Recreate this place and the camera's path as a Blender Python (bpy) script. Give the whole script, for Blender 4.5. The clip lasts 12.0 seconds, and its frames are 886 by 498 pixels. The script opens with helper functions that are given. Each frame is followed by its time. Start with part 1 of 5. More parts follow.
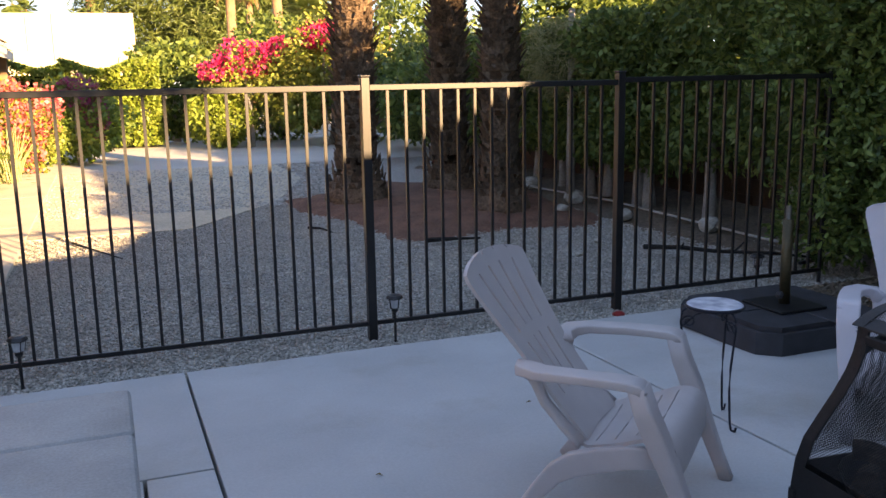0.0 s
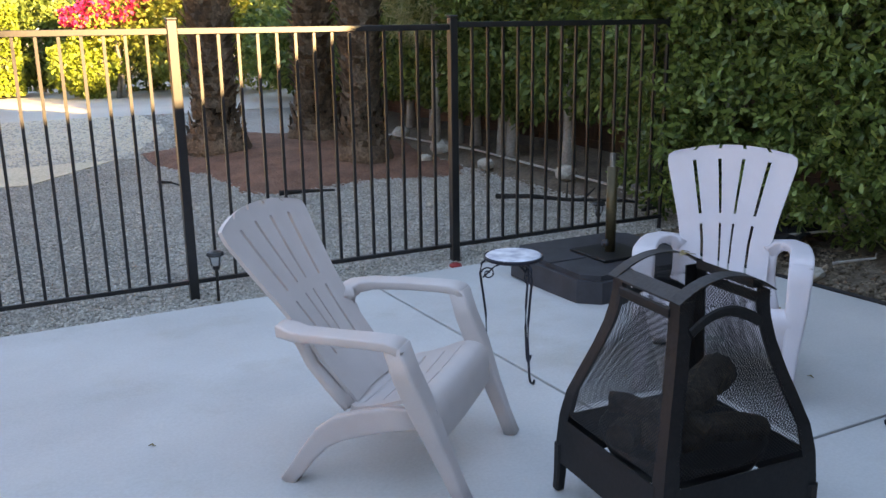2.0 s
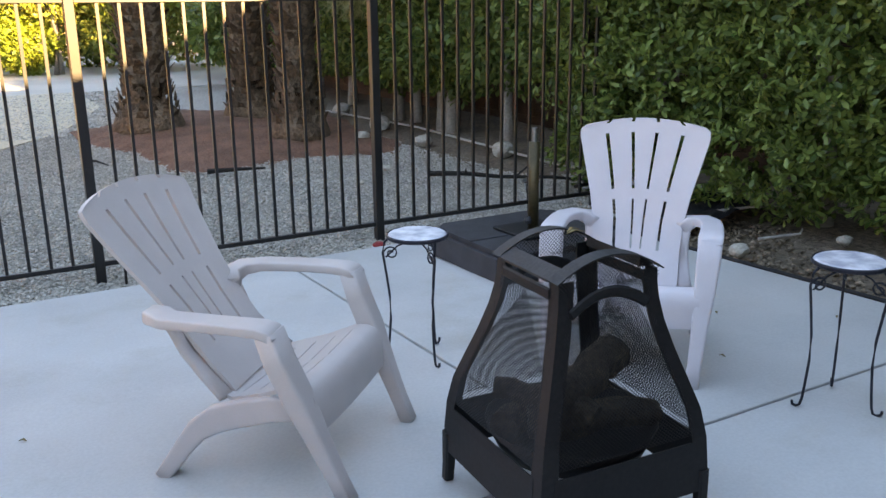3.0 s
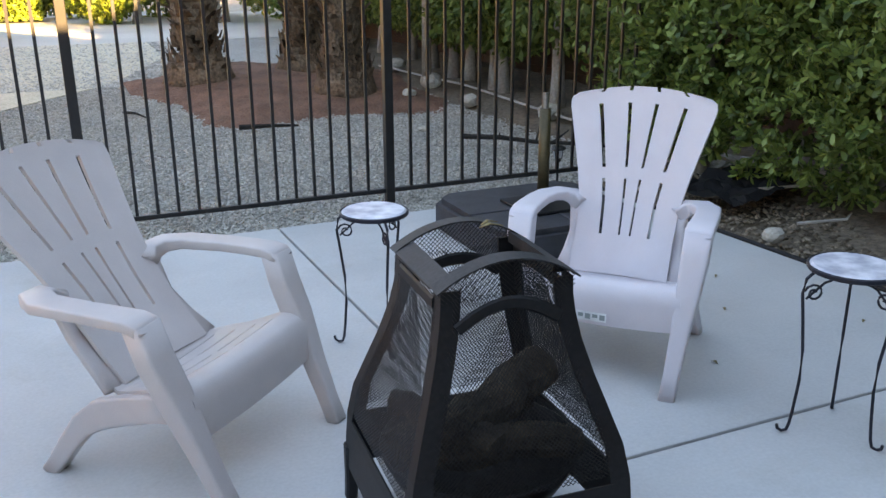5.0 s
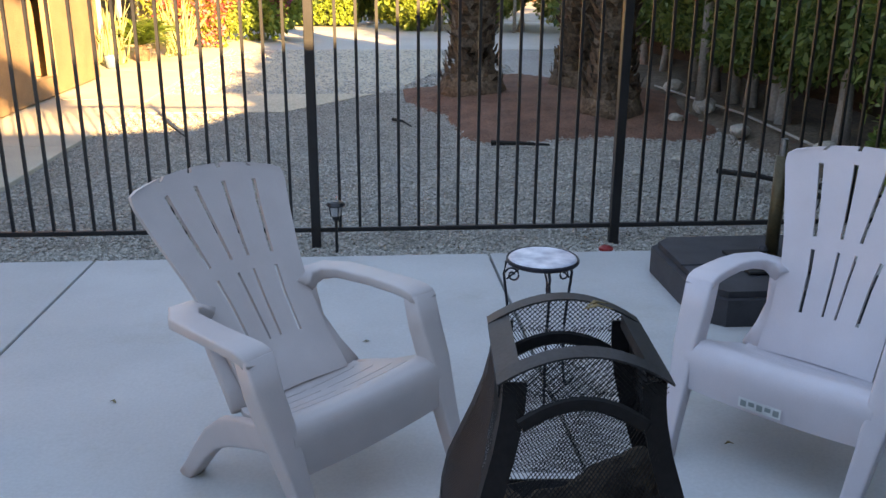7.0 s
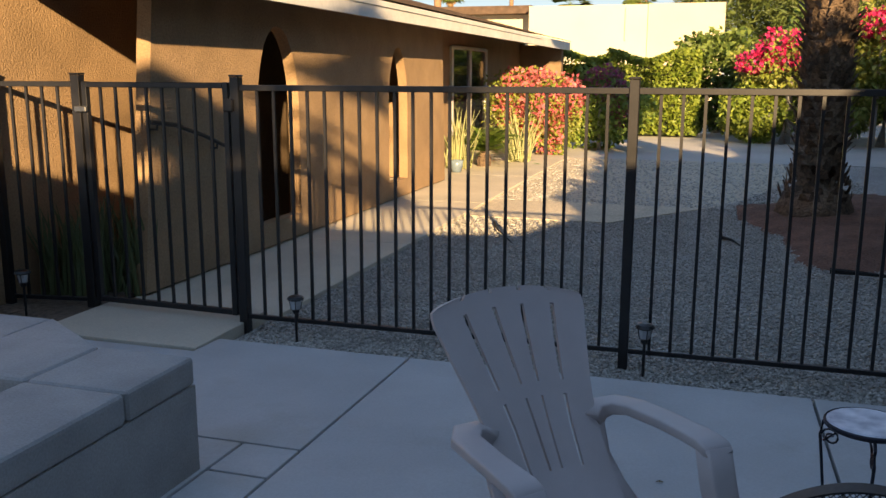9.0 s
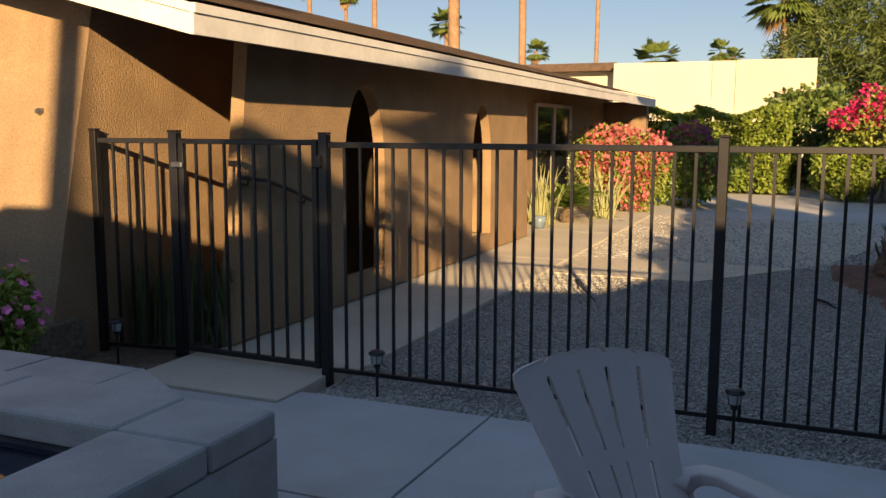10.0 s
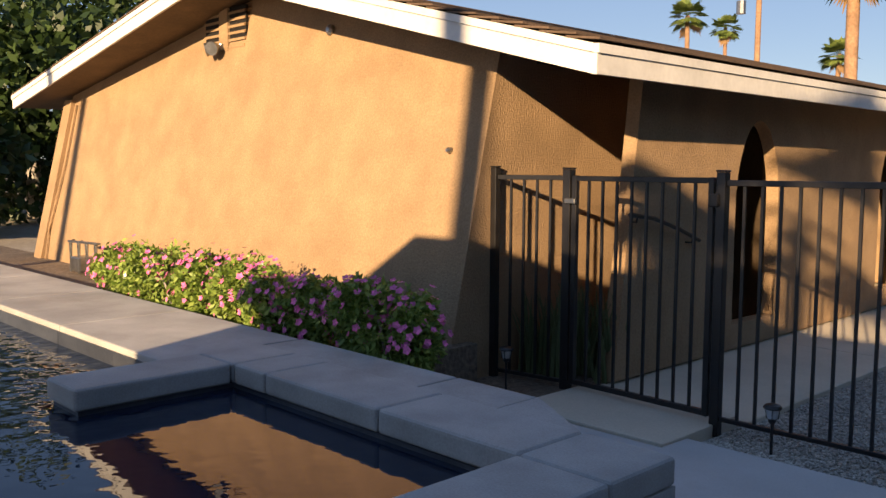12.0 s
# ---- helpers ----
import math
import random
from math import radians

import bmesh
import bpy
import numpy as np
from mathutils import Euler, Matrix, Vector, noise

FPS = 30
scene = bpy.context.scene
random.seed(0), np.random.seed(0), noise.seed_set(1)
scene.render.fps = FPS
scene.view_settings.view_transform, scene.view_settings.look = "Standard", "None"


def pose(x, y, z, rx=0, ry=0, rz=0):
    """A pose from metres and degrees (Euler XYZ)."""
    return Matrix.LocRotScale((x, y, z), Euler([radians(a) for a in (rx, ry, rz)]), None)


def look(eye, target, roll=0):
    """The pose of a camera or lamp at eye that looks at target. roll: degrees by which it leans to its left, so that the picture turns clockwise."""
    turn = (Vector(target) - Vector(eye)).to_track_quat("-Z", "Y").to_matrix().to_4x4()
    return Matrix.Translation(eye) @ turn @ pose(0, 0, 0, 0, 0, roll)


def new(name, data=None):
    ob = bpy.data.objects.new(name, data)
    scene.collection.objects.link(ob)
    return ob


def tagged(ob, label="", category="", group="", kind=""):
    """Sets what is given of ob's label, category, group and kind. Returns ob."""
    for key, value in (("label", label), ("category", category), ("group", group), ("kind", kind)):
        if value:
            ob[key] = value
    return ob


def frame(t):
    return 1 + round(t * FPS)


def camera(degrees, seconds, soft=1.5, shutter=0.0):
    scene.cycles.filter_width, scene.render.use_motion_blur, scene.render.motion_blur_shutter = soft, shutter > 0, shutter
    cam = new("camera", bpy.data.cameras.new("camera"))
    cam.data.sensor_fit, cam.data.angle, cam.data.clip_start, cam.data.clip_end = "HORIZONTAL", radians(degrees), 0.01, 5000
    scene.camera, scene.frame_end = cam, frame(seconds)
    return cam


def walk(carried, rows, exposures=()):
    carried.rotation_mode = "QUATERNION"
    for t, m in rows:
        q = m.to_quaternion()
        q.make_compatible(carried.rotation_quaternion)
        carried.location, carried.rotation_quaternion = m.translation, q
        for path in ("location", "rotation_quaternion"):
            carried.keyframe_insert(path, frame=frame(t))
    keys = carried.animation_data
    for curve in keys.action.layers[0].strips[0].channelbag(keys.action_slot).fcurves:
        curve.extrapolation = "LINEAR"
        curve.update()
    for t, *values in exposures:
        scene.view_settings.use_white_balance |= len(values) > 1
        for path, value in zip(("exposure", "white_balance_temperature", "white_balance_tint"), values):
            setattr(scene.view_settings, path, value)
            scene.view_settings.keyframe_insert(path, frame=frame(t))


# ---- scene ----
cam = camera(53.7, 12.0)
PATH = [
    (0, (-1.484, -0.159, 1.547), (-0.783, 1.676, 1.17), -1.1),
    (0.5, (-1.357, -0.19, 1.532), (-0.628, 1.63, 1.136), -1.0),
    (1, (-1.251, -0.205, 1.517), (-0.5, 1.598, 1.089), -0.9),
    (1.5, (-1.102, -0.195, 1.501), (-0.295, 1.576, 1.042), -0.9),
    (2, (-0.986, -0.194, 1.513), (-0.097, 1.529, 1.023), -0.9),
    (2.5, (-0.881, -0.173, 1.494), (0.067, 1.51, 0.977), -0.9),
    (3, (-0.703, -0.168, 1.468), (0.26, 1.5, 0.93), -0.7),
    (5, (-0.105, -0.062, 1.453), (0.669, 1.671, 0.821), -0.2),
    (5.5, (0.046, -0.082, 1.456), (0.693, 1.7, 0.82), 0.0),
    (6, (0.151, -0.085, 1.482), (0.655, 1.742, 0.843), 0.2),
    (6.5, (0.249, -0.043, 1.501), (0.608, 1.82, 0.869), 0.2),
    (7, (0.34, 0.013, 1.536), (0.496, 1.909, 0.921), 0.4),
    (7.5, (0.404, 0.042, 1.544), (0.343, 1.955, 0.966), 0.3),
    (9.5, (0.42, 0.112, 1.614), (-0.259, 1.964, 1.287), 0.2),
    (10, (0.407, 0.117, 1.614), (-0.35, 1.949, 1.344), 0.2),
    (10.5, (0.38, 0.104, 1.606), (-0.487, 1.891, 1.378), 0.2),
    (11, (0.325, 0.074, 1.604), (-0.721, 1.766, 1.4), 0.2),
    (11.5, (0.274, 0.059, 1.596), (-0.981, 1.605, 1.409), 0.3),
    (12, (0.237, 0.067, 1.603), (-1.197, 1.448, 1.417), 0.3),
]
SKY_STRENGTH = 0.10
SUN_STRENGTH = 5.0
EXPOSURE = [(0.0, 2.35, 10300, 18), (1.5, 2.95, 11600, 16), (2.5, 3.4, 13200, 14), (5.5, 3.52, 14200, 14), (7.0, 2.88, 11800, 14), (9.3, 1.3, 9300, 11), (10.5, 0.98, 9000, 12), (12.0, 1.13, 8300, 14)]
walk(cam, [(t, look(eye, target, roll)) for t, eye, target, roll in PATH], EXPOSURE)

# world, sun, exposure
SUN_DIR = Vector((0.375, -0.927, 0.268)).normalized()
world = bpy.data.worlds.new("sky")
scene.world = world
world.use_nodes = True
wn, wl = world.node_tree.nodes, world.node_tree.links
wn.clear()
sky = wn.new("ShaderNodeTexSky")
sky.sky_type = "NISHITA"
sky.sun_disc = False
sky.sun_elevation = radians(15)
sky.sun_rotation = math.atan2(0.375, -0.927)
sky.altitude, sky.air_density, sky.dust_density, sky.ozone_density = 500, 0.9, 0.1, 1.4
bg = wn.new("ShaderNodeBackground")
bg.inputs["Strength"].default_value = SKY_STRENGTH
wout = wn.new("ShaderNodeOutputWorld")
haze = wn.new("ShaderNodeMix")
haze.data_type = "RGBA"
haze.inputs[0].default_value = 0.72
haze.inputs[7].default_value = (0.62, 1.32, 3.1, 1)
wl.new(sky.outputs[0], haze.inputs[6])
wl.new(haze.outputs[2], bg.inputs[0])
wl.new(bg.outputs[0], wout.inputs[0])
sun_data = bpy.data.lights.new("sun", "SUN")
sun_data.energy, sun_data.angle, sun_data.color = SUN_STRENGTH, radians(0.53), (1.0, 0.80, 0.56)
sun = new("sun", sun_data)
sun.rotation_euler = SUN_DIR.to_track_quat("Z", "Y").to_euler()


# materials
def mat(name, base, rough=0.7, metal=0.0, vary=0.12, scale=6.0, fine=60.0, bump=0.15, dist=0.004, rand=0.0, spec=0.4, dark=None, stain=0.35, wave=None, island=0.0, blot=None):
    """A surface with mottling at two scales, fine relief and, where wanted, a shade of its own for each piece."""
    m = bpy.data.materials.new(name)
    m.use_nodes = True
    nd, ln = m.node_tree.nodes, m.node_tree.links
    b = nd["Principled BSDF"]
    b.inputs["Roughness"].default_value, b.inputs["Metallic"].default_value = rough, metal
    b.inputs["Specular IOR Level"].default_value = spec
    tc = nd.new("ShaderNodeTexCoord")
    n1 = nd.new("ShaderNodeTexNoise")
    n1.inputs["Scale"].default_value, n1.inputs["Detail"].default_value = scale, 6
    n2 = nd.new("ShaderNodeTexNoise")
    n2.inputs["Scale"].default_value, n2.inputs["Detail"].default_value = fine, 4
    geo = nd.new("ShaderNodeNewGeometry")
    for n in (n1, n2):
        ln.new(geo.outputs["Position"], n.inputs["Vector"])
    dk = dark if dark else tuple(c * (1 - stain) for c in base)
    r1 = nd.new("ShaderNodeMapRange")
    r1.inputs[1].default_value, r1.inputs[2].default_value = 0.35, 0.68
    ln.new(n1.outputs[0], r1.inputs[0])
    mix = nd.new("ShaderNodeMix")
    mix.data_type = "RGBA"
    mix.inputs[6].default_value, mix.inputs[7].default_value = (*dk, 1), (*base, 1)
    ln.new(r1.outputs[0], mix.inputs[0])
    hsv = nd.new("ShaderNodeHueSaturation")
    if blot:
        n3 = nd.new("ShaderNodeTexNoise")
        n3.inputs["Scale"].default_value, n3.inputs["Detail"].default_value = 1.1, 8
        n3.inputs["Roughness"].default_value = 0.62
        ln.new(geo.outputs["Position"], n3.inputs["Vector"])
        r3 = nd.new("ShaderNodeMapRange")
        r3.inputs[1].default_value, r3.inputs[2].default_value = 0.54, 0.74
        r3.inputs[4].default_value = 0.75
        ln.new(n3.outputs[0], r3.inputs[0])
        over = nd.new("ShaderNodeMix")
        over.data_type = "RGBA"
        over.inputs[7].default_value = (*blot, 1)
        ln.new(r3.outputs[0], over.inputs[0])
        ln.new(mix.outputs[2], over.inputs[6])
        mix = over
    ln.new(mix.outputs[2], hsv.inputs["Color"])
    val = nd.new("ShaderNodeMapRange")
    val.inputs[1].default_value, val.inputs[2].default_value = 0.3, 0.7
    val.inputs[3].default_value, val.inputs[4].default_value = 1 - vary, 1 + vary
    ln.new(n2.outputs[0], val.inputs[0])
    last = val.outputs[0]
    if rand or island:
        src = nd.new("ShaderNodeObjectInfo").outputs["Random"] if rand else geo.outputs["Random Per Island"]
        rr = nd.new("ShaderNodeMapRange")
        amount = rand or island
        rr.inputs[3].default_value, rr.inputs[4].default_value = 1 - amount, 1 + amount
        ln.new(src, rr.inputs[0])
        mul = nd.new("ShaderNodeMath")
        mul.operation = "MULTIPLY"
        ln.new(last, mul.inputs[0])
        ln.new(rr.outputs[0], mul.inputs[1])
        last = mul.outputs[0]
    ln.new(last, hsv.inputs["Value"])
    ln.new(hsv.outputs[0], b.inputs["Base Color"])
    if bump:
        bp = nd.new("ShaderNodeBump")
        bp.inputs["Strength"].default_value, bp.inputs["Distance"].default_value = bump, dist
        ln.new(n2.outputs[0], bp.inputs["Height"])
        ln.new(bp.outputs[0], b.inputs["Normal"])
    return m


def leaf_mat(name, a, c, trans=0.25, rough=0.45):
    """Foliage: a colour between two for each leaf, with some light passing through."""
    m = bpy.data.materials.new(name)
    m.use_nodes = True
    nd, ln = m.node_tree.nodes, m.node_tree.links
    b = nd["Principled BSDF"]
    geo = nd.new("ShaderNodeNewGeometry")
    mix = nd.new("ShaderNodeMix")
    mix.data_type = "RGBA"
    mix.inputs[6].default_value, mix.inputs[7].default_value = (*a, 1), (*c, 1)
    ln.new(geo.outputs["Random Per Island"], mix.inputs[0])
    ln.new(mix.outputs[2], b.inputs["Base Color"])
    b.inputs["Roughness"].default_value = rough
    b.inputs["Specular IOR Level"].default_value = 0.35
    tr = nd.new("ShaderNodeBsdfTranslucent")
    ln.new(mix.outputs[2], tr.inputs["Color"])
    ms = nd.new("ShaderNodeMixShader")
    ms.inputs[0].default_value = trans
    ln.new(b.outputs[0], ms.inputs[1])
    ln.new(tr.outputs[0], ms.inputs[2])
    ln.new(ms.outputs[0], nd["Material Output"].inputs[0])
    return m


M_CONC = mat("patio_concrete", (0.50, 0.50, 0.49), 0.85, vary=0.05, scale=1.3, fine=90, bump=0.12, dist=0.002, stain=0.16, rand=0.03, blot=(0.36, 0.33, 0.28))
M_COPING = mat("coping_concrete", (0.41, 0.395, 0.375), 0.88, vary=0.10, scale=2.6, fine=110, bump=0.25, dist=0.003, stain=0.26, rand=0.05, blot=(0.25, 0.22, 0.19))
M_TAN = mat("tan_yard_sand", (0.60, 0.51, 0.38), 0.95, vary=0.22, scale=1.2, fine=36, bump=0.6, dist=0.01, stain=0.14)
M_PATH = mat("path_concrete", (0.60, 0.53, 0.42), 0.9, vary=0.08, scale=1.5, fine=80, bump=0.2, stain=0.15)
M_DRIVE = mat("driveway_concrete", (0.54, 0.51, 0.46), 0.9, vary=0.08, scale=0.6, fine=30, stain=0.15)
M_GRAVEL = mat("gravel_bed", (0.38, 0.355, 0.32), 0.95, vary=0.36, scale=0.8, fine=42, bump=1.0, dist=0.02, stain=0.15)
M_PEBBLE = mat("pebbles", (0.44, 0.41, 0.36), 0.85, vary=0.15, scale=3, fine=60, island=0.34, bump=0.1, stain=0.2)
M_DIRT = mat("dirt", (0.20, 0.15, 0.11), 0.95, vary=0.35, scale=1.5, fine=25, bump=0.9, dist=0.03, stain=0.4)
M_CRUMB = mat("soil_crumb", (0.24, 0.18, 0.13), 0.95, vary=0.3, scale=5, fine=60, island=0.6, bump=0.2)
M_RED = mat("red_mulch", (0.25, 0.12, 0.08), 0.95, vary=0.35, scale=3, fine=45, bump=0.9, dist=0.03, stain=0.35)
M_SAND = mat("sand", (0.36, 0.31, 0.25), 0.95, vary=0.2, scale=0.3, fine=8, bump=0.5, dist=0.02, stain=0.2)
M_STUCCO = mat("tan_stucco", (0.345, 0.225, 0.13), 0.9, vary=0.15, scale=2.6, fine=60, bump=0.9, dist=0.010, stain=0.22)
M_STUCCO2 = mat("cream_stucco", (0.60, 0.53, 0.40), 0.9, vary=0.05, scale=0.5, fine=30, stain=0.06)
M_PINK = mat("pink_stucco", (0.60, 0.49, 0.37), 0.9, vary=0.05, scale=0.5, fine=30, stain=0.06)
M_TRIM = mat("white_trim", (0.72, 0.70, 0.66), 0.6, vary=0.05, scale=2.5, fine=25, bump=0.1, stain=0.16)
M_SOFFIT = mat("brown_soffit", (0.13, 0.085, 0.05), 0.8, vary=0.15, scale=3, fine=30)
M_SHINGLE = mat("brown_shingle", (0.13, 0.085, 0.06), 0.95, vary=0.3, scale=3, fine=60, bump=0.8, dist=0.01, rand=0.15)
M_FENCE = mat("black_fence_paint", (0.016, 0.015, 0.016), 0.38, vary=0.2, scale=8, fine=90, bump=0.06, dist=0.001, spec=0.5)
M_PLASTIC = mat("taupe_plastic", (0.52, 0.45, 0.43), 0.42, vary=0.03, scale=9, fine=300, bump=0.08, dist=0.0008, stain=0.08)
M_PLASTIC_W = mat("pale_plastic", (0.60, 0.55, 0.57), 0.42, vary=0.03, scale=9, fine=300, bump=0.08, dist=0.0008, stain=0.06)
M_STEEL = mat("charred_black_steel", (0.013, 0.012, 0.013), 0.55, metal=0.2, vary=0.3, scale=6, fine=80, bump=0.2, dist=0.001)
M_STEEL_LID = mat("dusty_black_steel", (0.032, 0.030, 0.031), 0.55, metal=0.2, vary=0.25, scale=10, fine=120, bump=0.15, dist=0.001)
M_IRON = mat("wrought_iron", (0.03, 0.032, 0.045), 0.45, metal=0.5, vary=0.2, scale=20, fine=120, bump=0.2, dist=0.001)
M_TILE = mat("marbled_tile", (0.74, 0.74, 0.78), 0.25, vary=0.03, scale=16, fine=60, bump=0.05, dist=0.001, dark=(0.40, 0.41, 0.47))
M_BASE = mat("dark_resin", (0.045, 0.045, 0.052), 0.55, vary=0.2, scale=10, fine=200, bump=0.3, dist=0.002)
M_BRONZE = mat("bronze_tube", (0.115, 0.085, 0.045), 0.4, metal=0.5, vary=0.1, scale=10, fine=80)
M_GREYM = mat("grey_metal", (0.35, 0.35, 0.35), 0.35, metal=0.9, vary=0.1, scale=10, fine=80)
M_BARK = mat("palm_bark", (0.18, 0.12, 0.08), 0.95, vary=0.4, scale=5, fine=30, bump=1.0, dist=0.03, stain=0.5, island=0.35)
M_BARK2 = mat("smooth_palm_bark", (0.34, 0.20, 0.12), 0.9, vary=0.2, scale=2, fine=12, bump=0.6, dist=0.02, stain=0.3)
M_GREYBARK = mat("pale_bark", (0.42, 0.38, 0.34), 0.9, vary=0.2, scale=6, fine=40, bump=0.6, dist=0.01, stain=0.3)
M_WOOD = mat("charred_wood", (0.07, 0.05, 0.035), 0.9, vary=0.5, scale=12, fine=60, bump=0.9, dist=0.01, stain=0.6)
M_STICK = mat("black_branch", (0.02, 0.017, 0.015), 0.85, vary=0.3, scale=12, fine=60, bump=0.8, dist=0.01)
M_FABRIC = mat("black_weed_cloth", (0.016, 0.016, 0.018), 0.8, vary=0.3, scale=8, fine=150, bump=0.4, dist=0.01)
M_ROCK = mat("pale_rock", (0.52, 0.47, 0.40), 0.9, vary=0.2, scale=10, fine=60, bump=0.5, dist=0.01)
M_PIPE = mat("white_pipe", (0.46, 0.42, 0.37), 0.5, vary=0.08, scale=5, fine=50, bump=0.05)
M_BRICKW = mat("brown_block_wall", (0.11, 0.068, 0.05), 0.95, vary=0.2, scale=2, fine=40, bump=0.5, dist=0.01, rand=0.1)
M_GLASSY = mat("dark_window_glass", (0.02, 0.025, 0.03), 0.06, vary=0.05, scale=1, fine=3, bump=0, spec=0.8)
M_DARK = mat("dark_interior", (0.012, 0.010, 0.010), 0.9, vary=0.1, scale=2, fine=20)
M_POTB = mat("blue_glaze", (0.20, 0.27, 0.33), 0.25, vary=0.1, scale=8, fine=50)
M_REDP = mat("red_plastic", (0.45, 0.03, 0.03), 0.4, vary=0.05, scale=8, fine=50)
M_LABEL = mat("paper_label", (0.80, 0.82, 0.80), 0.5, vary=0.02, scale=8, fine=50, bump=0)
M_INK = mat("printed_ink", (0.28, 0.33, 0.32), 0.5, vary=0.02, scale=8, fine=50, bump=0)
M_POOLTILE = mat("waterline_tile", (0.055, 0.06, 0.07), 0.3, vary=0.2, scale=6, fine=40, rand=0.2)
M_LENS = mat("lamp_lens", (0.55, 0.58, 0.60), 0.08, vary=0.03, scale=6, fine=40, bump=0, spec=0.7)
M_DRYLEAF = mat("dry_leaf", (0.28, 0.20, 0.09), 0.8, vary=0.2, scale=40, fine=200, bump=0.3, island=0.4)
M_PINKFLOWER = mat("pink_petals", (0.75, 0.15, 0.36), 0.6, vary=0.1, scale=30, fine=200, bump=0, island=0.35, stain=0.2)
M_WHITEFLOWER = mat("white_petals", (0.80, 0.78, 0.72), 0.6, vary=0.05, scale=30, fine=200, bump=0, stain=0.05)
L_HEDGE = leaf_mat("hedge_leaves", (0.042, 0.088, 0.022), (0.25, 0.33, 0.09), 0.28, 0.32)
# darker copy of the shade tree leaves; deep shade is put into its colour
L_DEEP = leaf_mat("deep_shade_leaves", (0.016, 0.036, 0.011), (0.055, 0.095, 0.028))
L_DARK = leaf_mat("shade_tree_leaves", (0.046, 0.09, 0.024), (0.22, 0.29, 0.08), 0.34)
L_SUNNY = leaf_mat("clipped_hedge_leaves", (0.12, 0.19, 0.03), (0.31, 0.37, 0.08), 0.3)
L_YELLOW = leaf_mat("yellow_green_leaves", (0.15, 0.20, 0.035), (0.35, 0.36, 0.10), 0.3)
L_BOUG = leaf_mat("bougainvillea_bracts", (0.55, 0.02, 0.10), (0.75, 0.06, 0.20), 0.35)
L_SALMON = leaf_mat("salmon_bracts", (0.72, 0.13, 0.17), (0.62, 0.22, 0.20), 0.3)
L_PURPLE = leaf_mat("purple_bracts", (0.45, 0.05, 0.20), (0.20, 0.14, 0.08), 0.3)
L_FEATHER = leaf_mat("feathery_leaves", (0.07, 0.11, 0.03), (0.15, 0.19, 0.06))
L_FROND = leaf_mat("palm_fronds", (0.09, 0.15, 0.04), (0.24, 0.30, 0.09), 0.3)
L_DRYFROND = leaf_mat("dry_fronds", (0.22, 0.13, 0.06), (0.36, 0.22, 0.11), 0.15)
L_VINCA = leaf_mat("flower_bush_leaves", (0.11, 0.19, 0.035), (0.34, 0.44, 0.11), 0.35)
L_ALOE = leaf_mat("aloe_leaves", (0.07, 0.10, 0.045), (0.14, 0.16, 0.07), 0.05)
L_SAGO = leaf_mat("sago_fronds", (0.07, 0.14, 0.03), (0.22, 0.30, 0.06), 0.2)
L_GRASSY = leaf_mat("pale_grass_blades", (0.25, 0.28, 0.12), (0.50, 0.48, 0.26), 0.2)

M_WATER = bpy.data.materials.new("pool_water")
M_WATER.use_nodes = True
_n, _l = M_WATER.node_tree.nodes, M_WATER.node_tree.links
_b = _n["Principled BSDF"]
_b.inputs["Base Color"].default_value = (0.007, 0.015, 0.032, 1)
_b.inputs["Roughness"].default_value, _b.inputs["IOR"].default_value = 0.015, 1.33
_g = _n.new("ShaderNodeNewGeometry")
_w = _n.new("ShaderNodeTexNoise")
_w.inputs["Scale"].default_value, _w.inputs["Detail"].default_value = 5.5, 2
_w2 = _n.new("ShaderNodeTexNoise")
_w2.inputs["Scale"].default_value = 0.7
_sep = _n.new("ShaderNodeSeparateXYZ")
_mr = _n.new("ShaderNodeMapRange")
_mr.inputs[1].default_value, _mr.inputs[2].default_value = -3.6, -4.6
_mr.inputs[3].default_value, _mr.inputs[4].default_value = 0.07, 0.75
_bp = _n.new("ShaderNodeBump")
_bp.inputs["Distance"].default_value = 0.03
_l.new(_g.outputs["Position"], _w.inputs["Vector"])
_l.new(_g.outputs["Position"], _sep.inputs[0])
_l.new(_sep.outputs[0], _mr.inputs[0])
_l.new(_mr.outputs[0], _bp.inputs["Strength"])
_l.new(_w.outputs[0], _bp.inputs["Height"])
_l.new(_bp.outputs[0], _b.inputs["Normal"])


# geometry helpers
def obj(name, bm, material, parent=None, smooth=False):
    me = bpy.data.meshes.new(name)
    bm.to_mesh(me)
    bm.free()
    if smooth:
        me.polygons.foreach_set("use_smooth", [True] * len(me.polygons))
    me.materials.append(material)
    ob = new(name, me)
    if parent is not None:
        ob.parent = parent
    return ob


def part(name, bm, material, parent, label="", smooth=False):
    ob = obj(name, bm, material, parent, smooth)
    return tagged(ob, label=label) if label else ob


def thing(name, at, label, category, rz=0, group="", kind=""):
    e = new(name)
    e.matrix_basis = pose(*at, 0, 0, rz)
    return tagged(e, label, category, group, kind)


def solid(x0, x1, y0, y1, z0, z1, bevel=0.0, seg=1, bm=None):
    bm = bm or bmesh.new()
    r = bmesh.ops.create_cube(bm, size=1.0, matrix=Matrix.Translation(((x0 + x1) / 2, (y0 + y1) / 2, (z0 + z1) / 2)) @ Matrix.Diagonal((x1 - x0, y1 - y0, z1 - z0, 1)))
    if bevel:
        es = list({e for v in r["verts"] for e in v.link_edges})
        bmesh.ops.bevel(bm, geom=es, offset=bevel, segments=seg, affect="EDGES", profile=0.6)
    return bm


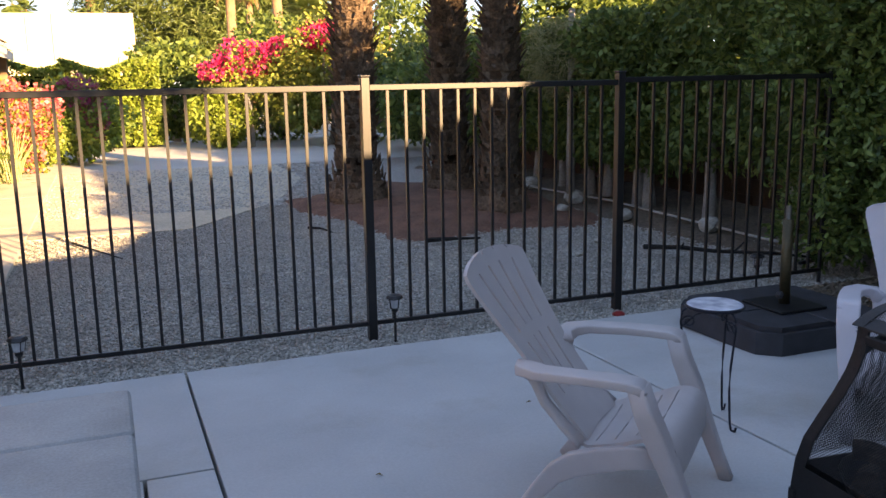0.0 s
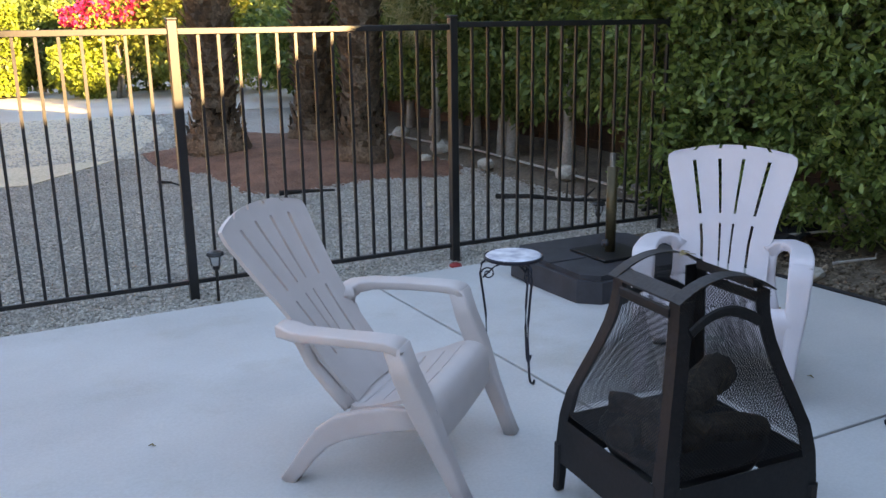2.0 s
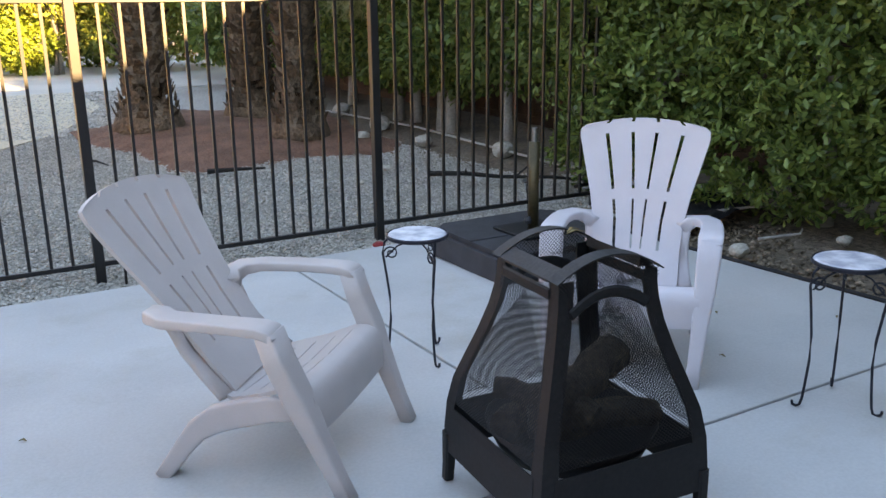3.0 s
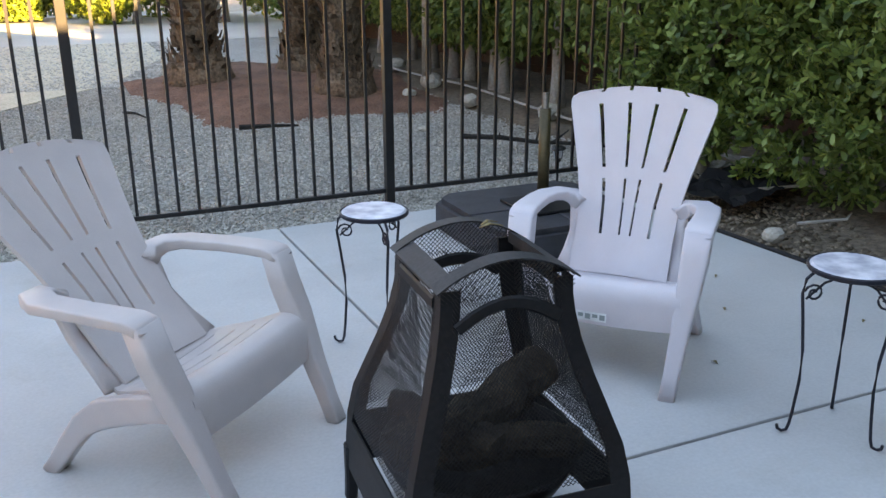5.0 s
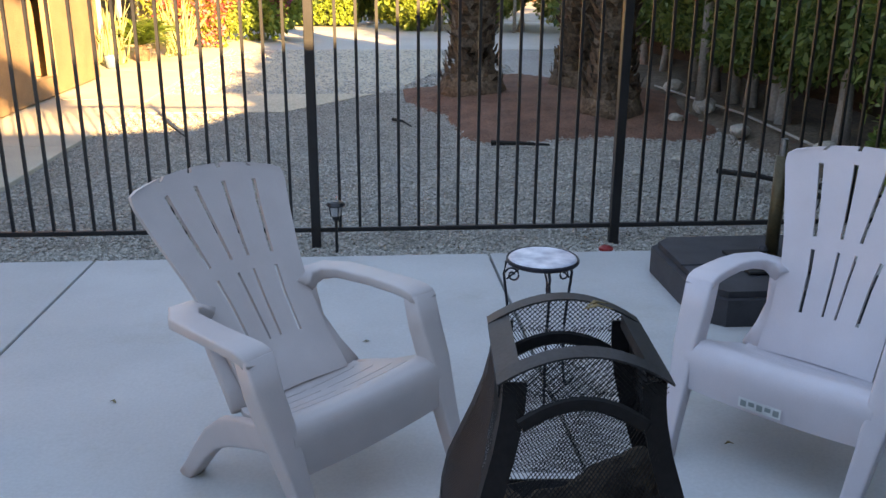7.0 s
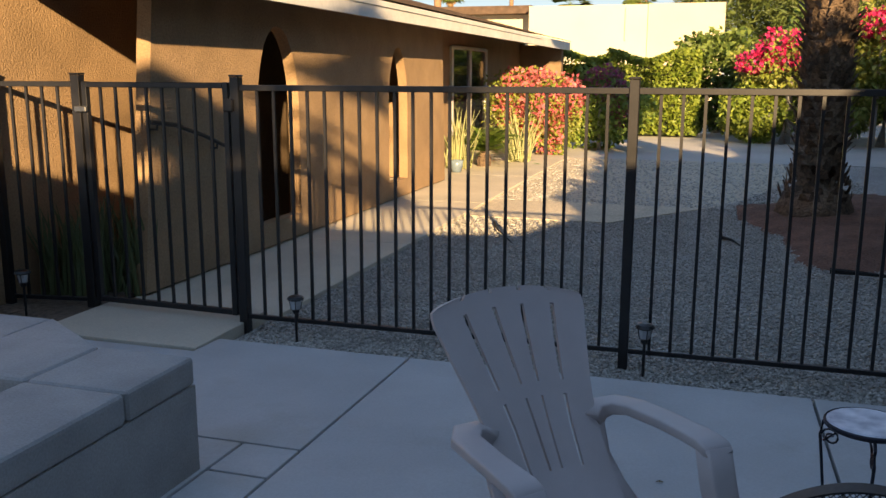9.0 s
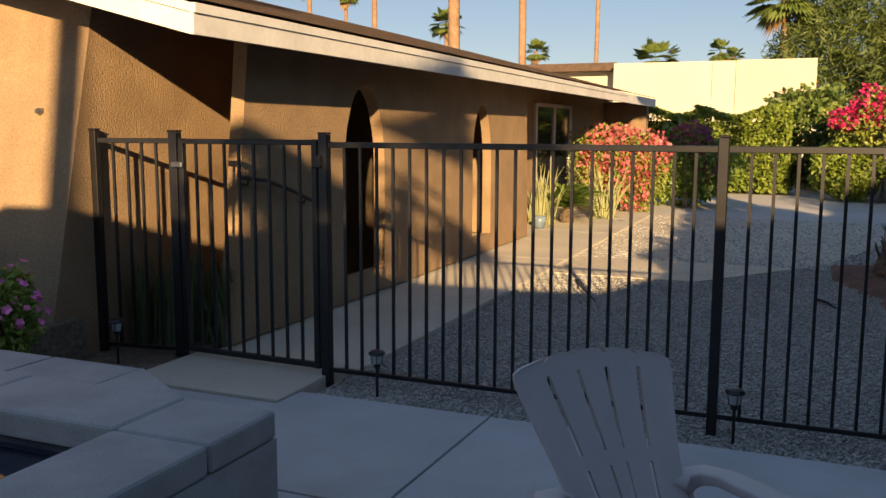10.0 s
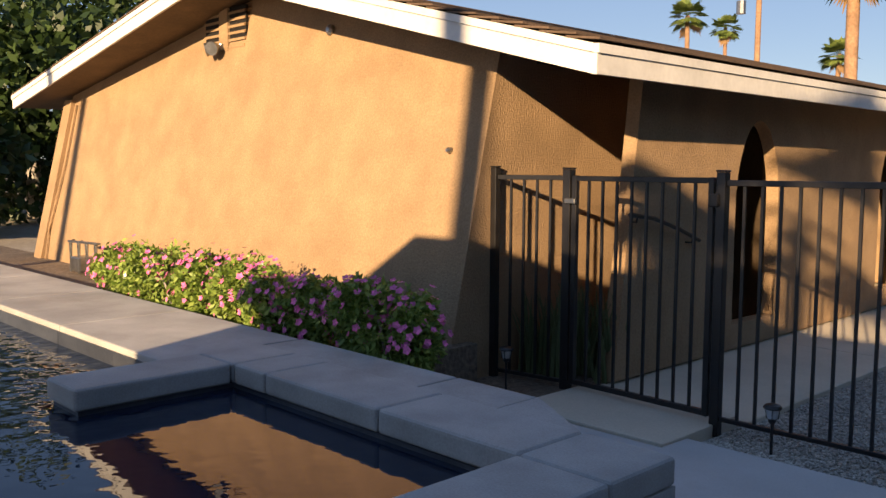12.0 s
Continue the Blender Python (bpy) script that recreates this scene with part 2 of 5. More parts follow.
def prism(points, z0, z1, bevel=0.0, bm=None):
    """A plate with the given outline, counter-clockwise from above."""
    bm = bm or bmesh.new()
    lo = [bm.verts.new((x, y, z0)) for x, y in points]
    hi = [bm.verts.new((x, y, z1)) for x, y in points]
    n = len(points)
    top = bm.faces.new(hi)
    bm.faces.new(lo[::-1])
    for i in range(n):
        bm.faces.new((lo[i], lo[(i + 1) % n], hi[(i + 1) % n], hi[i]))
    if bevel:
        bmesh.ops.bevel(bm, geom=list(top.edges), offset=bevel, segments=2, affect="EDGES")
    return bm


def hull_solid(corners, bm=None):
    """A block from eight corners: four below and four above, each counter-clockwise."""
    bm = bm or bmesh.new()
    v = [bm.verts.new(c) for c in corners]
    for f in ((3, 2, 1, 0), (4, 5, 6, 7), (0, 1, 5, 4), (1, 2, 6, 5), (2, 3, 7, 6), (3, 0, 4, 7)):
        bm.faces.new([v[i] for i in f])
    return bm


def sweep(points, sizes, sides=8, bm=None, square=0.0, up=(0, 0, 1), cap=True):
    """A bar along points; sizes: half width and half height at each point; square over 0 makes the section boxy."""
    bm = bm or bmesh.new()
    pts = [Vector(p) for p in points]
    rings = []
    for i, p in enumerate(pts):
        d = (pts[min(i + 1, len(pts) - 1)] - pts[max(i - 1, 0)]).normalized()
        side = d.cross(Vector(up))
        side = side.normalized() if side.length > 1e-4 else d.orthogonal().normalized()
        over = side.cross(d)
        a, b = sizes[i] if isinstance(sizes, list) else sizes
        ring = []
        for k in range(sides):
            t = 2 * math.pi * (k + 0.5) / sides
            c, s = math.cos(t), math.sin(t)
            if square:
                c, s = math.copysign(abs(c) ** (1 - square), c), math.copysign(abs(s) ** (1 - square), s)
            ring.append(bm.verts.new(p + side * (a * c) + over * (b * s)))
        rings.append(ring)
    for r, q in zip(rings, rings[1:]):
        for k in range(sides):
            bm.faces.new((r[k], r[(k + 1) % sides], q[(k + 1) % sides], q[k]))
    if cap:
        bm.faces.new(rings[0][::-1])
        bm.faces.new(rings[-1])
    return bm


def tube(points, r, sides=6, bm=None):
    rs = [(a, a) for a in r] if isinstance(r, list) else (r, r)
    return sweep(points, rs, sides, bm)


def lathe(profile, sides=16, bm=None):
    bm = bm or bmesh.new()
    rings = [[bm.verts.new((r * math.cos(2 * math.pi * k / sides), r * math.sin(2 * math.pi * k / sides), z)) for k in range(sides)] for r, z in profile]
    for a, b in zip(rings, rings[1:]):
        for k in range(sides):
            bm.faces.new((a[k], a[(k + 1) % sides], b[(k + 1) % sides], b[k]))
    bm.faces.new(rings[0][::-1])
    bm.faces.new(rings[-1])
    return bm


def shell(fn, us, vs, keep, thick, bm=None):
    """A moulded sheet fn(u, v) with the cells that keep() lets stand, given thickness."""
    bm = bm or bmesh.new()
    grid = [[bm.verts.new(fn(u, v)) for u in us] for v in vs]
    for j in range(len(vs) - 1):
        for i in range(len(us) - 1):
            if keep((us[i] + us[i + 1]) / 2, (vs[j] + vs[j + 1]) / 2):
                bm.faces.new((grid[j][i], grid[j][i + 1], grid[j + 1][i + 1], grid[j + 1][i]))
    bmesh.ops.delete(bm, geom=[v for v in bm.verts if not v.link_faces], context="VERTS")
    bmesh.ops.solidify(bm, geom=bm.faces[:], thickness=thick)
    # keep the rims crisp under smooth shading
    rims = [e for e in bm.edges if len(e.link_faces) == 2 and e.calc_face_angle() > 0.75]
    bmesh.ops.split_edges(bm, edges=rims)
    return bm


def leaf_mesh(name, centers, length, width, rng, outward=None, droop=0.25):
    """Many folded leaves, one quad each, about the given places."""
    c = np.asarray(centers, float)
    n = len(c)
    d = rng.normal(size=(n, 3))
    if outward is not None:
        d += 1.1 * np.asarray(outward)
    d[:, 2] -= droop
    d /= np.linalg.norm(d, axis=1)[:, None] + 1e-9
    side = np.cross(d, rng.normal(size=(n, 3)))
    side /= np.linalg.norm(side, axis=1)[:, None] + 1e-9
    nor = np.cross(side, d)
    s = rng.uniform(0.7, 1.3, n)[:, None]
    ln, wd = length * s, width * s
    v = np.stack([c - d * ln * 0.5, c + side * wd * 0.5 + nor * wd * 0.18, c + d * ln * 0.5, c - side * wd * 0.5 + nor * wd * 0.18], 1).reshape(-1, 3)
    me = bpy.data.meshes.new(name)
    me.vertices.add(4 * n)
    me.vertices.foreach_set("co", v.ravel())
    me.loops.add(4 * n)
    me.loops.foreach_set("vertex_index", np.arange(4 * n, dtype=np.int32))
    me.polygons.add(n)
    me.polygons.foreach_set("loop_start", np.arange(0, 4 * n, 4, dtype=np.int32))
    me.update(calc_edges=True)
    return me


def rosette_mesh(name, tips, outward, length, width, per, rng):
    """Broad leaves gathered in whorls at the shoot tips, two folded quads each."""
    tips, out = np.repeat(tips, per, 0), np.repeat(outward, per, 0)
    n = len(tips)
    d = rng.normal(size=(n, 3)) * 0.75 + out * 0.75
    d[:, 2] += 0.15
    d /= np.linalg.norm(d, axis=1)[:, None] + 1e-9
    side = np.cross(d, out + 0.35 * rng.normal(size=(n, 3)))
    side /= np.linalg.norm(side, axis=1)[:, None] + 1e-9
    nor = np.cross(side, d)
    s = rng.uniform(0.65, 1.25, n)[:, None]
    ln, wd = length * s, width * s
    base = tips + rng.normal(size=(n, 3)) * 0.012
    curl = nor * ln * rng.uniform(-0.12, 0.12, n)[:, None]
    tip = base + d * ln + curl
    lm, rm = base + d * ln * 0.4 + side * wd * 0.38 + nor * wd * 0.12, base + d * ln * 0.4 - side * wd * 0.38 + nor * wd * 0.12
    lu, ru = base + d * ln * 0.74 + side * wd * 0.5 + nor * wd * 0.15 + curl * 0.5, base + d * ln * 0.74 - side * wd * 0.5 + nor * wd * 0.15 + curl * 0.5
    v = np.stack([base, rm, ru, tip, lu, lm], 1).reshape(-1, 3)
    k = 6 * np.arange(n)[:, None]
    idx = np.concatenate([k, k + 1, k + 2, k + 3, k, k + 3, k + 4, k + 5], 1).reshape(-1).astype(np.int32)
    me = bpy.data.meshes.new(name)
    me.vertices.add(6 * n)
    me.vertices.foreach_set("co", v.ravel())
    me.loops.add(8 * n)
    me.loops.foreach_set("vertex_index", idx)
    me.polygons.add(2 * n)
    me.polygons.foreach_set("loop_start", np.arange(0, 8 * n, 4, dtype=np.int32))
    me.update(calc_edges=True)
    return me


def crown(name, me, material, parent, label=""):
    me.materials.append(material)
    ob = new(name, me)
    ob.parent = parent
    return tagged(ob, label=label) if label else ob


def blob(rng, n, center, radii, inner=0.55, lumps=0.22, boxy=0.0):
    """Places in the outer shell of a lumpy rounded mass, and the way outwards at each."""
    d = rng.normal(size=(n, 3))
    d /= np.linalg.norm(d, axis=1)[:, None]
    if boxy:
        d = np.sign(d) * np.abs(d) ** (1 - boxy)
        d /= np.max(np.abs(d), axis=1)[:, None] ** boxy
    r = rng.uniform(inner, 1.0, n) ** 0.6
    ph = rng.uniform(0, 6.28, 6)
    wob = 1 + lumps * (np.sin(5 * d[:, 0] + ph[0]) * np.sin(4 * d[:, 1] + ph[1]) + np.sin(6 * d[:, 2] + ph[2]) * np.sin(5 * d[:, 1] + ph[3])) * 0.6
    p = np.asarray(center) + d * (r * wob)[:, None] * np.asarray(radii)
    return p, d


def plate_mesh(name, quads):
    """Loose quads joined in one mesh."""
    q = np.asarray(quads, float)
    n = len(q)
    me = bpy.data.meshes.new(name)
    me.vertices.add(4 * n)
    me.vertices.foreach_set("co", q.reshape(-1))
    me.loops.add(4 * n)
    me.loops.foreach_set("vertex_index", np.arange(4 * n, dtype=np.int32))
    me.polygons.add(n)
    me.polygons.foreach_set("loop_start", np.arange(0, 4 * n, 4, dtype=np.int32))
    me.update(calc_edges=True)
    return me


# ---- setting: ground, yard, patio ----
bm = solid(-900, 900, -900, 900, -0.6, -0.08)
tagged(obj("ground", bm, M_SAND), "pale sandy desert ground around the houses", "ground", kind="structure")
bm = solid(-2.42, 5.4, 4.2, 17.8, -0.3, -0.062)
tagged(obj("gravel_yard", bm, M_GRAVEL), "grey gravel yard behind the black fence", "gravel", kind="structure")
bm = prism([(-2.41, 10.04), (-0.66, 10.04), (0.68, 11.93), (1.64, 14.82), (1.7, 17.79), (-2.41, 17.79)], -0.2, -0.046)
tagged(obj("sand_apron", bm, M_TAN), "sunlit tan sandy ground before the entry", "ground", kind="structure")
bm = solid(-16, 9, 17.8, 27.0, -0.3, -0.05)
tagged(obj("driveway", bm, M_DRIVE), "pale concrete driveway in front of the hedge", "driveway", kind="structure")
bm = solid(3.0, 8.0, -6, 4.9, -0.3, -0.035)
tagged(obj("planting_bed", bm, M_DIRT), "bare brown soil bed along the hedge", "soil", kind="structure")

patio = thing("patio", (0, 0, 0), "pale poured concrete patio in large jointed slabs", "patio", kind="structure")
J = 0.007
FALL = 0.025


def patio_z(y):
    """The patio drains towards the fence."""
    return FALL * (4.655 - y)


def sloped(bm):
    for v in bm.verts:
        v.co.z += patio_z(v.co.y)
    return bm


JX0, JX1, JX2, JX3 = -1.45, -1.176, 0.979, 3.12
for x0, x1, y0, y1 in (
    (JX1 + J, JX2 - J, 1.745 + J, 4.655), (JX2 + J, JX3, 1.745 + J, 4.655),
    (JX1 + J, JX2 - J, -2.74, 1.745 - J), (JX2 + J, JX3, -2.74, 1.745 - J),
    (-2.42, JX1 - J, 3.25 + J, 4.655), (JX0 + J, JX1 - J, 2.957 + J, 3.25 - J), (JX0 + J, JX1 - J, -2.74, 2.957 - J), (-2.42, JX0 - J, 2.2, 3.25 - J),
):
    part("slab", sloped(solid(x0, x1, y0, y1, -0.24, 0.0, 0.006, 2)), M_CONC, patio)
part("slab", solid(-4.7, -2.42 - J, 3.2, 4.40 - J, -0.14, 0.0, 0.006, 2), M_CONC, patio)
part("slab", solid(-3.60, -2.42 - J, 4.40 + J, 5.29, -0.14, 0.016, 0.008, 2), M_PATH, patio)

path = thing("garden_path", (0, 0, 0), "pale concrete path beside the stucco house", "path", kind="structure")
for y0, y1 in ((5.30, 8.0), (8.01, 10.9), (10.91, 14.0), (14.01, 17.79)):
    part("slab", solid(-3.6, -2.36, y0, y1, -0.12, -0.02, 0.006), M_PATH, path)
tagged(obj("entry_porch_floor", solid(-4.6, -3.6, 5.5, 20, -0.12, -0.024), M_PATH), "concrete porch floor under the eave", "floor", kind="structure")

# ---- raised pool ----
TOP, WATER = 0.517, 0.375
pool = thing("raised_pool", (0, 0, 0), "raised pool with concrete coping and dark water", "pool", kind="structure")
X0, X1, X2, X3 = -4.37, -3.99, -1.908, -1.468
Y0, Y1 = 2.528, 2.955
def coping(x0, x1, y0, y1):
    part("coping_stone", solid(x0 + 0.005, x1 - 0.005, y0 + 0.005, y1 - 0.005, TOP - 0.115, TOP, 0.022, 3), M_COPING, pool)
coping(X2, X3, Y0, Y1)
for a, b in ((0.72, Y0), (-0.98, 0.72), (-2.7, -0.98)):
    coping(X2, X3, a, b)
for a, b in ((X1, -3.68), (-3.68, -2.75), (-2.75, X2)):
    coping(a, b, Y0, Y1)
coping(X0, X1, Y0, Y1)
coping(X0, X1, 1.66, Y0)
part("pool_wall", solid(X2 + 0.03, X3 - 0.006, -2.7, Y1 - 0.006, -0.1, TOP - 0.117), M_COPING, pool)
part("pool_wall", solid(X0 + 0.03, X2 + 0.03, Y0 + 0.03, Y1 - 0.006, -0.1, TOP - 0.117), M_POOLTILE, pool)
part("pool_wall", solid(X0 + 0.03, X1 - 0.03, 1.69, Y0 + 0.03, -0.1, TOP - 0.117), M_POOLTILE, pool)
part("waterline_tile", solid(X1 - 0.028, X2 + 0.032, Y0 + 0.02, Y0 + 0.029, 0.1, TOP - 0.12), M_POOLTILE, pool)
water = plate_mesh("water", [[(-30, -2.7, WATER), (X2 + 0.03, -2.7, WATER), (X2 + 0.03, Y0 + 0.03, WATER), (-30, Y0 + 0.03, WATER)]])
water.materials.append(M_WATER)
wo = new("water", water)
wo.parent = pool
deck = thing("pool_deck", (0, 0, 0), "pale concrete pool deck between water and flower bed", "deck", kind="structure")
for a, b in ((-2.95, -2.42), (-4.365, -2.965)):
    part("slab", solid(a, b, Y1 + 0.004, 3.26, 0.0, TOP - 0.012, 0.01, 2), M_COPING, deck)
part("slab", prism([(-2.41, Y1 + 0.004), (-1.93, Y1 + 0.004), (-2.41, 3.26)], 0.0, TOP - 0.012), M_COPING, deck)
for i in range(9):
    a = -4.38 - 1.5 * i
    part("slab", solid(a - 1.494, a, 2.29, 3.24, 0.0, TOP - 0.01, 0.014, 2), M_COPING, deck)
    part("waterline_tile", solid(a - 1.493, a - 0.001, 2.28, 2.287, 0.1, TOP - 0.05), M_POOLTILE, deck)
tagged(obj("flower_bed", solid(-18, -4.2, 3.265, 4.7, -0.2, 0.30), M_DIRT), "dark soil flower bed along the stucco wall", "soil", kind="structure")

tagged(obj("gate_soil", solid(-4.7, -3.63, 4.36, 6.2, -0.2, 0.0), M_DIRT), "brown soil beside the gate", "soil", kind="structure")
tagged(obj("low_bed", solid(-4.2, -3.5, 3.265, 4.39, -0.2, 0.04), M_DIRT), "dark soil at the end of the flower bed", "soil", kind="structure")
# ---- black metal fence ----
FY = 5.0
RAIL_TOP, RAIL_LOW = 1.535, 0.068


def fence_panel(x0, x1, y0, y1, n, label, top=RAIL_TOP, low=RAIL_LOW, rail=0.02, kind="fence"):
    """A panel of square pickets between two rails."""
    dx, dy = x1 - x0, y1 - y0
    long = math.hypot(dx, dy)
    e = thing("picket_" + kind, (x0, y0, 0), label, kind, math.degrees(math.atan2(dy, dx)), "fence panels")
    part("top_rail", solid(0, long, -0.018, 0.018, top - 0.036, top, 0.003), M_FENCE, e)
    part("bottom_rail", solid(0, long, -0.014, 0.014, low - 0.028, low, 0.003), M_FENCE, e)
    first = None
    for i in range(n):
        x = long * (i + 1) / (n + 1)
        if first is None:
            first = part("picket", solid(-0.0085, 0.0085, -0.0085, 0.0085, low, top - 0.036), M_FENCE, e)
        else:
            p = new("picket", first.data)
            p.parent = e
            first_x = x
        (first if i == 0 else p).location = (x, 0, 0)
    return e


def fence_post(x, y, label, w=0.027, h=1.578, base=-0.12):
    e = thing("fence_post", (x, y, 0), label, "post", group="fence posts")
    part("post", solid(-w, w, -w, w, base, h, 0.003), M_FENCE, e)
    part("post_cap", solid(-w - 0.004, w + 0.004, -w - 0.004, w + 0.004, h + 0.001, h + 0.014, 0.004), M_FENCE, e)
    return e


BLACK = "black painted square steel fence post on the patio edge"
fence_post(0.0, FY, BLACK)
fence_post(1.787, FY, BLACK)
fence_post(-2.428, FY, "black steel gate post with hinges", 0.03, 1.582)
fence_post(-3.65, 5.055, "black steel latch post beside the gate", 0.033, 1.592)
fence_post(-4.275, 4.96, "black steel post against the stucco corner", 0.027, 1.602)
fence_post(3.63, FY + 0.02, "thin black fence end post in the hedge", 0.012, 1.55)
PANEL = "black metal picket fence panel beside the gravel yard"
fence_panel(-2.398, -0.027, FY, FY, 20, PANEL)
fence_panel(0.027, 1.76, FY, FY, 14, PANEL)
fence_panel(1.814, 3.615, FY, FY, 14, PANEL, 1.55)
fence_panel(3.65, 4.8, FY + 0.25, FY + 0.5, 10, "black metal picket fence panel sunk in the hedge", 1.56)
fence_panel(-4.245, -3.685, 4.965, 5.05, 4, "short black picket panel between gate and stucco wall", 1.55)

gate = thing("fence_gate", (-3.605, 5.05, -0.01), "closed black metal picket gate with square frame", "gate", math.degrees(math.atan2(-0.045, 1.15)))
GW = 1.125
for x in (0.0, GW - 0.04):
    part("gate_stile", solid(x, x + 0.04, -0.02, 0.02, 0.06, 1.56, 0.003), M_FENCE, gate)
part("gate_rail", solid(0.041, GW - 0.041, -0.019, 0.019, 1.522, 1.558, 0.003), M_FENCE, gate)
part("gate_rail", solid(0.041, GW - 0.041, -0.019, 0.019, 0.062, 0.098, 0.003), M_FENCE, gate)
for i in range(8):
    x = 0.02 + (GW - 0.04) * (i + 1) / 9
    part("picket", solid(x - 0.0085, x + 0.0085, -0.0085, 0.0085, 0.098, 1.522), M_FENCE, gate)
for z in (0.35, 1.42):
    part("hinge", tube([(GW + 0.012, 0, z - 0.05), (GW + 0.012, 0, z + 0.05)], 0.012, 8), M_FENCE, gate)
part("gate_latch", solid(-0.045, 0.05, -0.05, -0.02, 1.36, 1.40, 0.006), M_GREYM, gate, "grey metal gate latch")
part("gate_closer", solid(GW - 0.02, GW + 0.05, -0.055, -0.025, 1.38, 1.46, 0.008), M_FENCE, gate)

# ---- tan stucco house ----
house = thing("stucco_house", (0, 0, 0), "tan stucco ranch house with white fascia and brown shingle roof", "house", kind="structure")
GX0, GX1 = -12.6, -4.30


def gable_y(z):
    return 4.46 + 0.54 * z / 2.37


def rake_z(x):
    return 3.41 - 0.2617 * (x + 7.75) if x > -7.75 else 3.41 + 0.1734 * (x + 7.75)


bm = bmesh.new()
front = [(GX0, 0), (GX1, 0), (GX1, rake_z(GX1) + 0.1), (-7.75, 3.49), (GX0, rake_z(GX0) + 0.1)]
f = [bm.verts.new((x, gable_y(z), z)) for x, z in front]
k = [bm.verts.new((x, 5.45, z)) for x, z in front]
bm.faces.new(f)
bm.faces.new(k[::-1])
for i in range(5):
    bm.faces.new((f[(i + 1) % 5], f[i], k[i], k[(i + 1) % 5]))
bmesh.ops.recalc_face_normals(bm, faces=bm.faces[:])
part("gable_wall", bm, M_STUCCO, house)
part("wall", solid(-4.60, GX1, 5.452, 9.35, 0, 2.42), M_STUCCO, house)
part("wall", solid(-6.3, -6.05, 9.05, 13.1, 0, 2.45), M_STUCCO, house)
part("wall", solid(-6.05, -4.545, 9.05, 9.35, 0, 2.45), M_STUCCO, house)
tagged(obj("porch_floor", solid(-6.05, -4.602, 9.35, 13.1, -0.12, -0.006), M_PATH), "shaded concrete floor of the recessed porch", "floor", kind="structure")
part("wall", solid(-4.9, -4.6, 13.4, 24, 0, 2.5), M_STUCCO, house)
part("wall", solid(-6.3, -4.24, 13.1, 13.398, 0, 2.45), M_STUCCO, house)
part("wall", solid(-12.58, -12.3, 5.452, 24, 0, 2.5), M_STUCCO, house)
part("wall", solid(-12.3, -4.9, 23.7, 24, 0, 2.4), M_STUCCO, house)
# the wing beside the gable's far end, with its flared edge
bm = hull_solid([(-12.74, 4.40, 0), (-12.47, 4.40, 0), (-12.47, 5.5, 0), (-12.74, 5.5, 0), (-12.74, 4.98, 2.53), (-12.47, 4.98, 2.53), (-12.47, 5.5, 2.53), (-12.74, 5.5, 2.53)])
part("buttress", bm, M_STUCCO, house)


def arch_wall():
    """The porch screen: one wall with two pointed openings cut through, flared at its ends."""
    x0, x1, top = -3.64, -3.52, 2.32
    holes = ((7.25, 8.07, 0.22, 2.035), (10.60, 11.30, 0.22, 1.94))
    y_start, y_end = 5.47, 13.04
    bm = bmesh.new()

    def half(hole, z):
        a, b, s, p = hole
        spring = s + 0.62 * (p - s)
        if z <= spring:
            return (b - a) / 2
        return (b - a) / 2 * math.sqrt(max(0.0, 1 - ((z - spring) / (p - spring)) ** 1.7))
    zs = sorted({0, 0.22, 0.6, 0.9, 1.2, 1.34, 1.45, 1.55, 1.65, 1.75, 1.82, 1.87, 1.91, 1.93, 1.94, 1.97, 2.0, 2.02, 2.035, 2.2, top})
    for za, zb in zip(zs, zs[1:]):
        cuts = []
        for h in holes:
            a, b, s, p = h
            mid = (a + b) / 2
            if za >= s - 1e-6 and zb <= p + 1e-6:
                cuts.append((mid - half(h, za), mid + half(h, za), mid - half(h, zb), mid + half(h, zb)))
        ea, eb = y_start + 0.30 * za / top, y_start + 0.30 * zb / top
        fa, fb = y_end - 0.16 * za / top, y_end - 0.16 * zb / top
        lows = [ea] + [v for c in cuts for v in c[:2]] + [fa]
        highs = [eb] + [v for c in cuts for v in c[2:]] + [fb]
        for i in range(0, len(lows), 2):
            hull_solid([(x0, lows[i], za), (x1, lows[i], za), (x1, lows[i + 1], za), (x0, lows[i + 1], za),
                        (x0, highs[i], zb), (x1, highs[i], zb), (x1, highs[i + 1], zb), (x0, highs[i + 1], zb)], bm)
    bmesh.ops.remove_doubles(bm, verts=bm.verts[:], dist=0.0005)
    # faces shared by two blocks lie inside the wall
    inner = {}
    for fc in bm.faces:
        inner.setdefault(tuple(sorted(v.index for v in fc.verts)), []).append(fc)
    bm.verts.index_update()
    inner = {}
    for fc in bm.faces:
        inner.setdefault(tuple(sorted(v.index for v in fc.verts)), []).append(fc)
    bmesh.ops.delete(bm, geom=[fc for fs in inner.values() if len(fs) > 1 for fc in fs], context="FACES_ONLY")
    return bm


part("arched_porch_wall", arch_wall(), M_STUCCO, house)

# roof: two sloped sheets with shingle courses, soffit and fascia boards
RY0, RY1 = 4.50, 18.1
EAVE_X, EAVE_Z = -3.035, 2.175


def roof_sheet(xa, za, xb, zb, y0, y1, t):
    return hull_solid([(xa, y0, za), (xb, y0, zb), (xb, y1, zb), (xa, y1, za), (xa, y0, za + t), (xb, y0, zb + t), (xb, y1, zb + t), (xa, y1, za + t)])


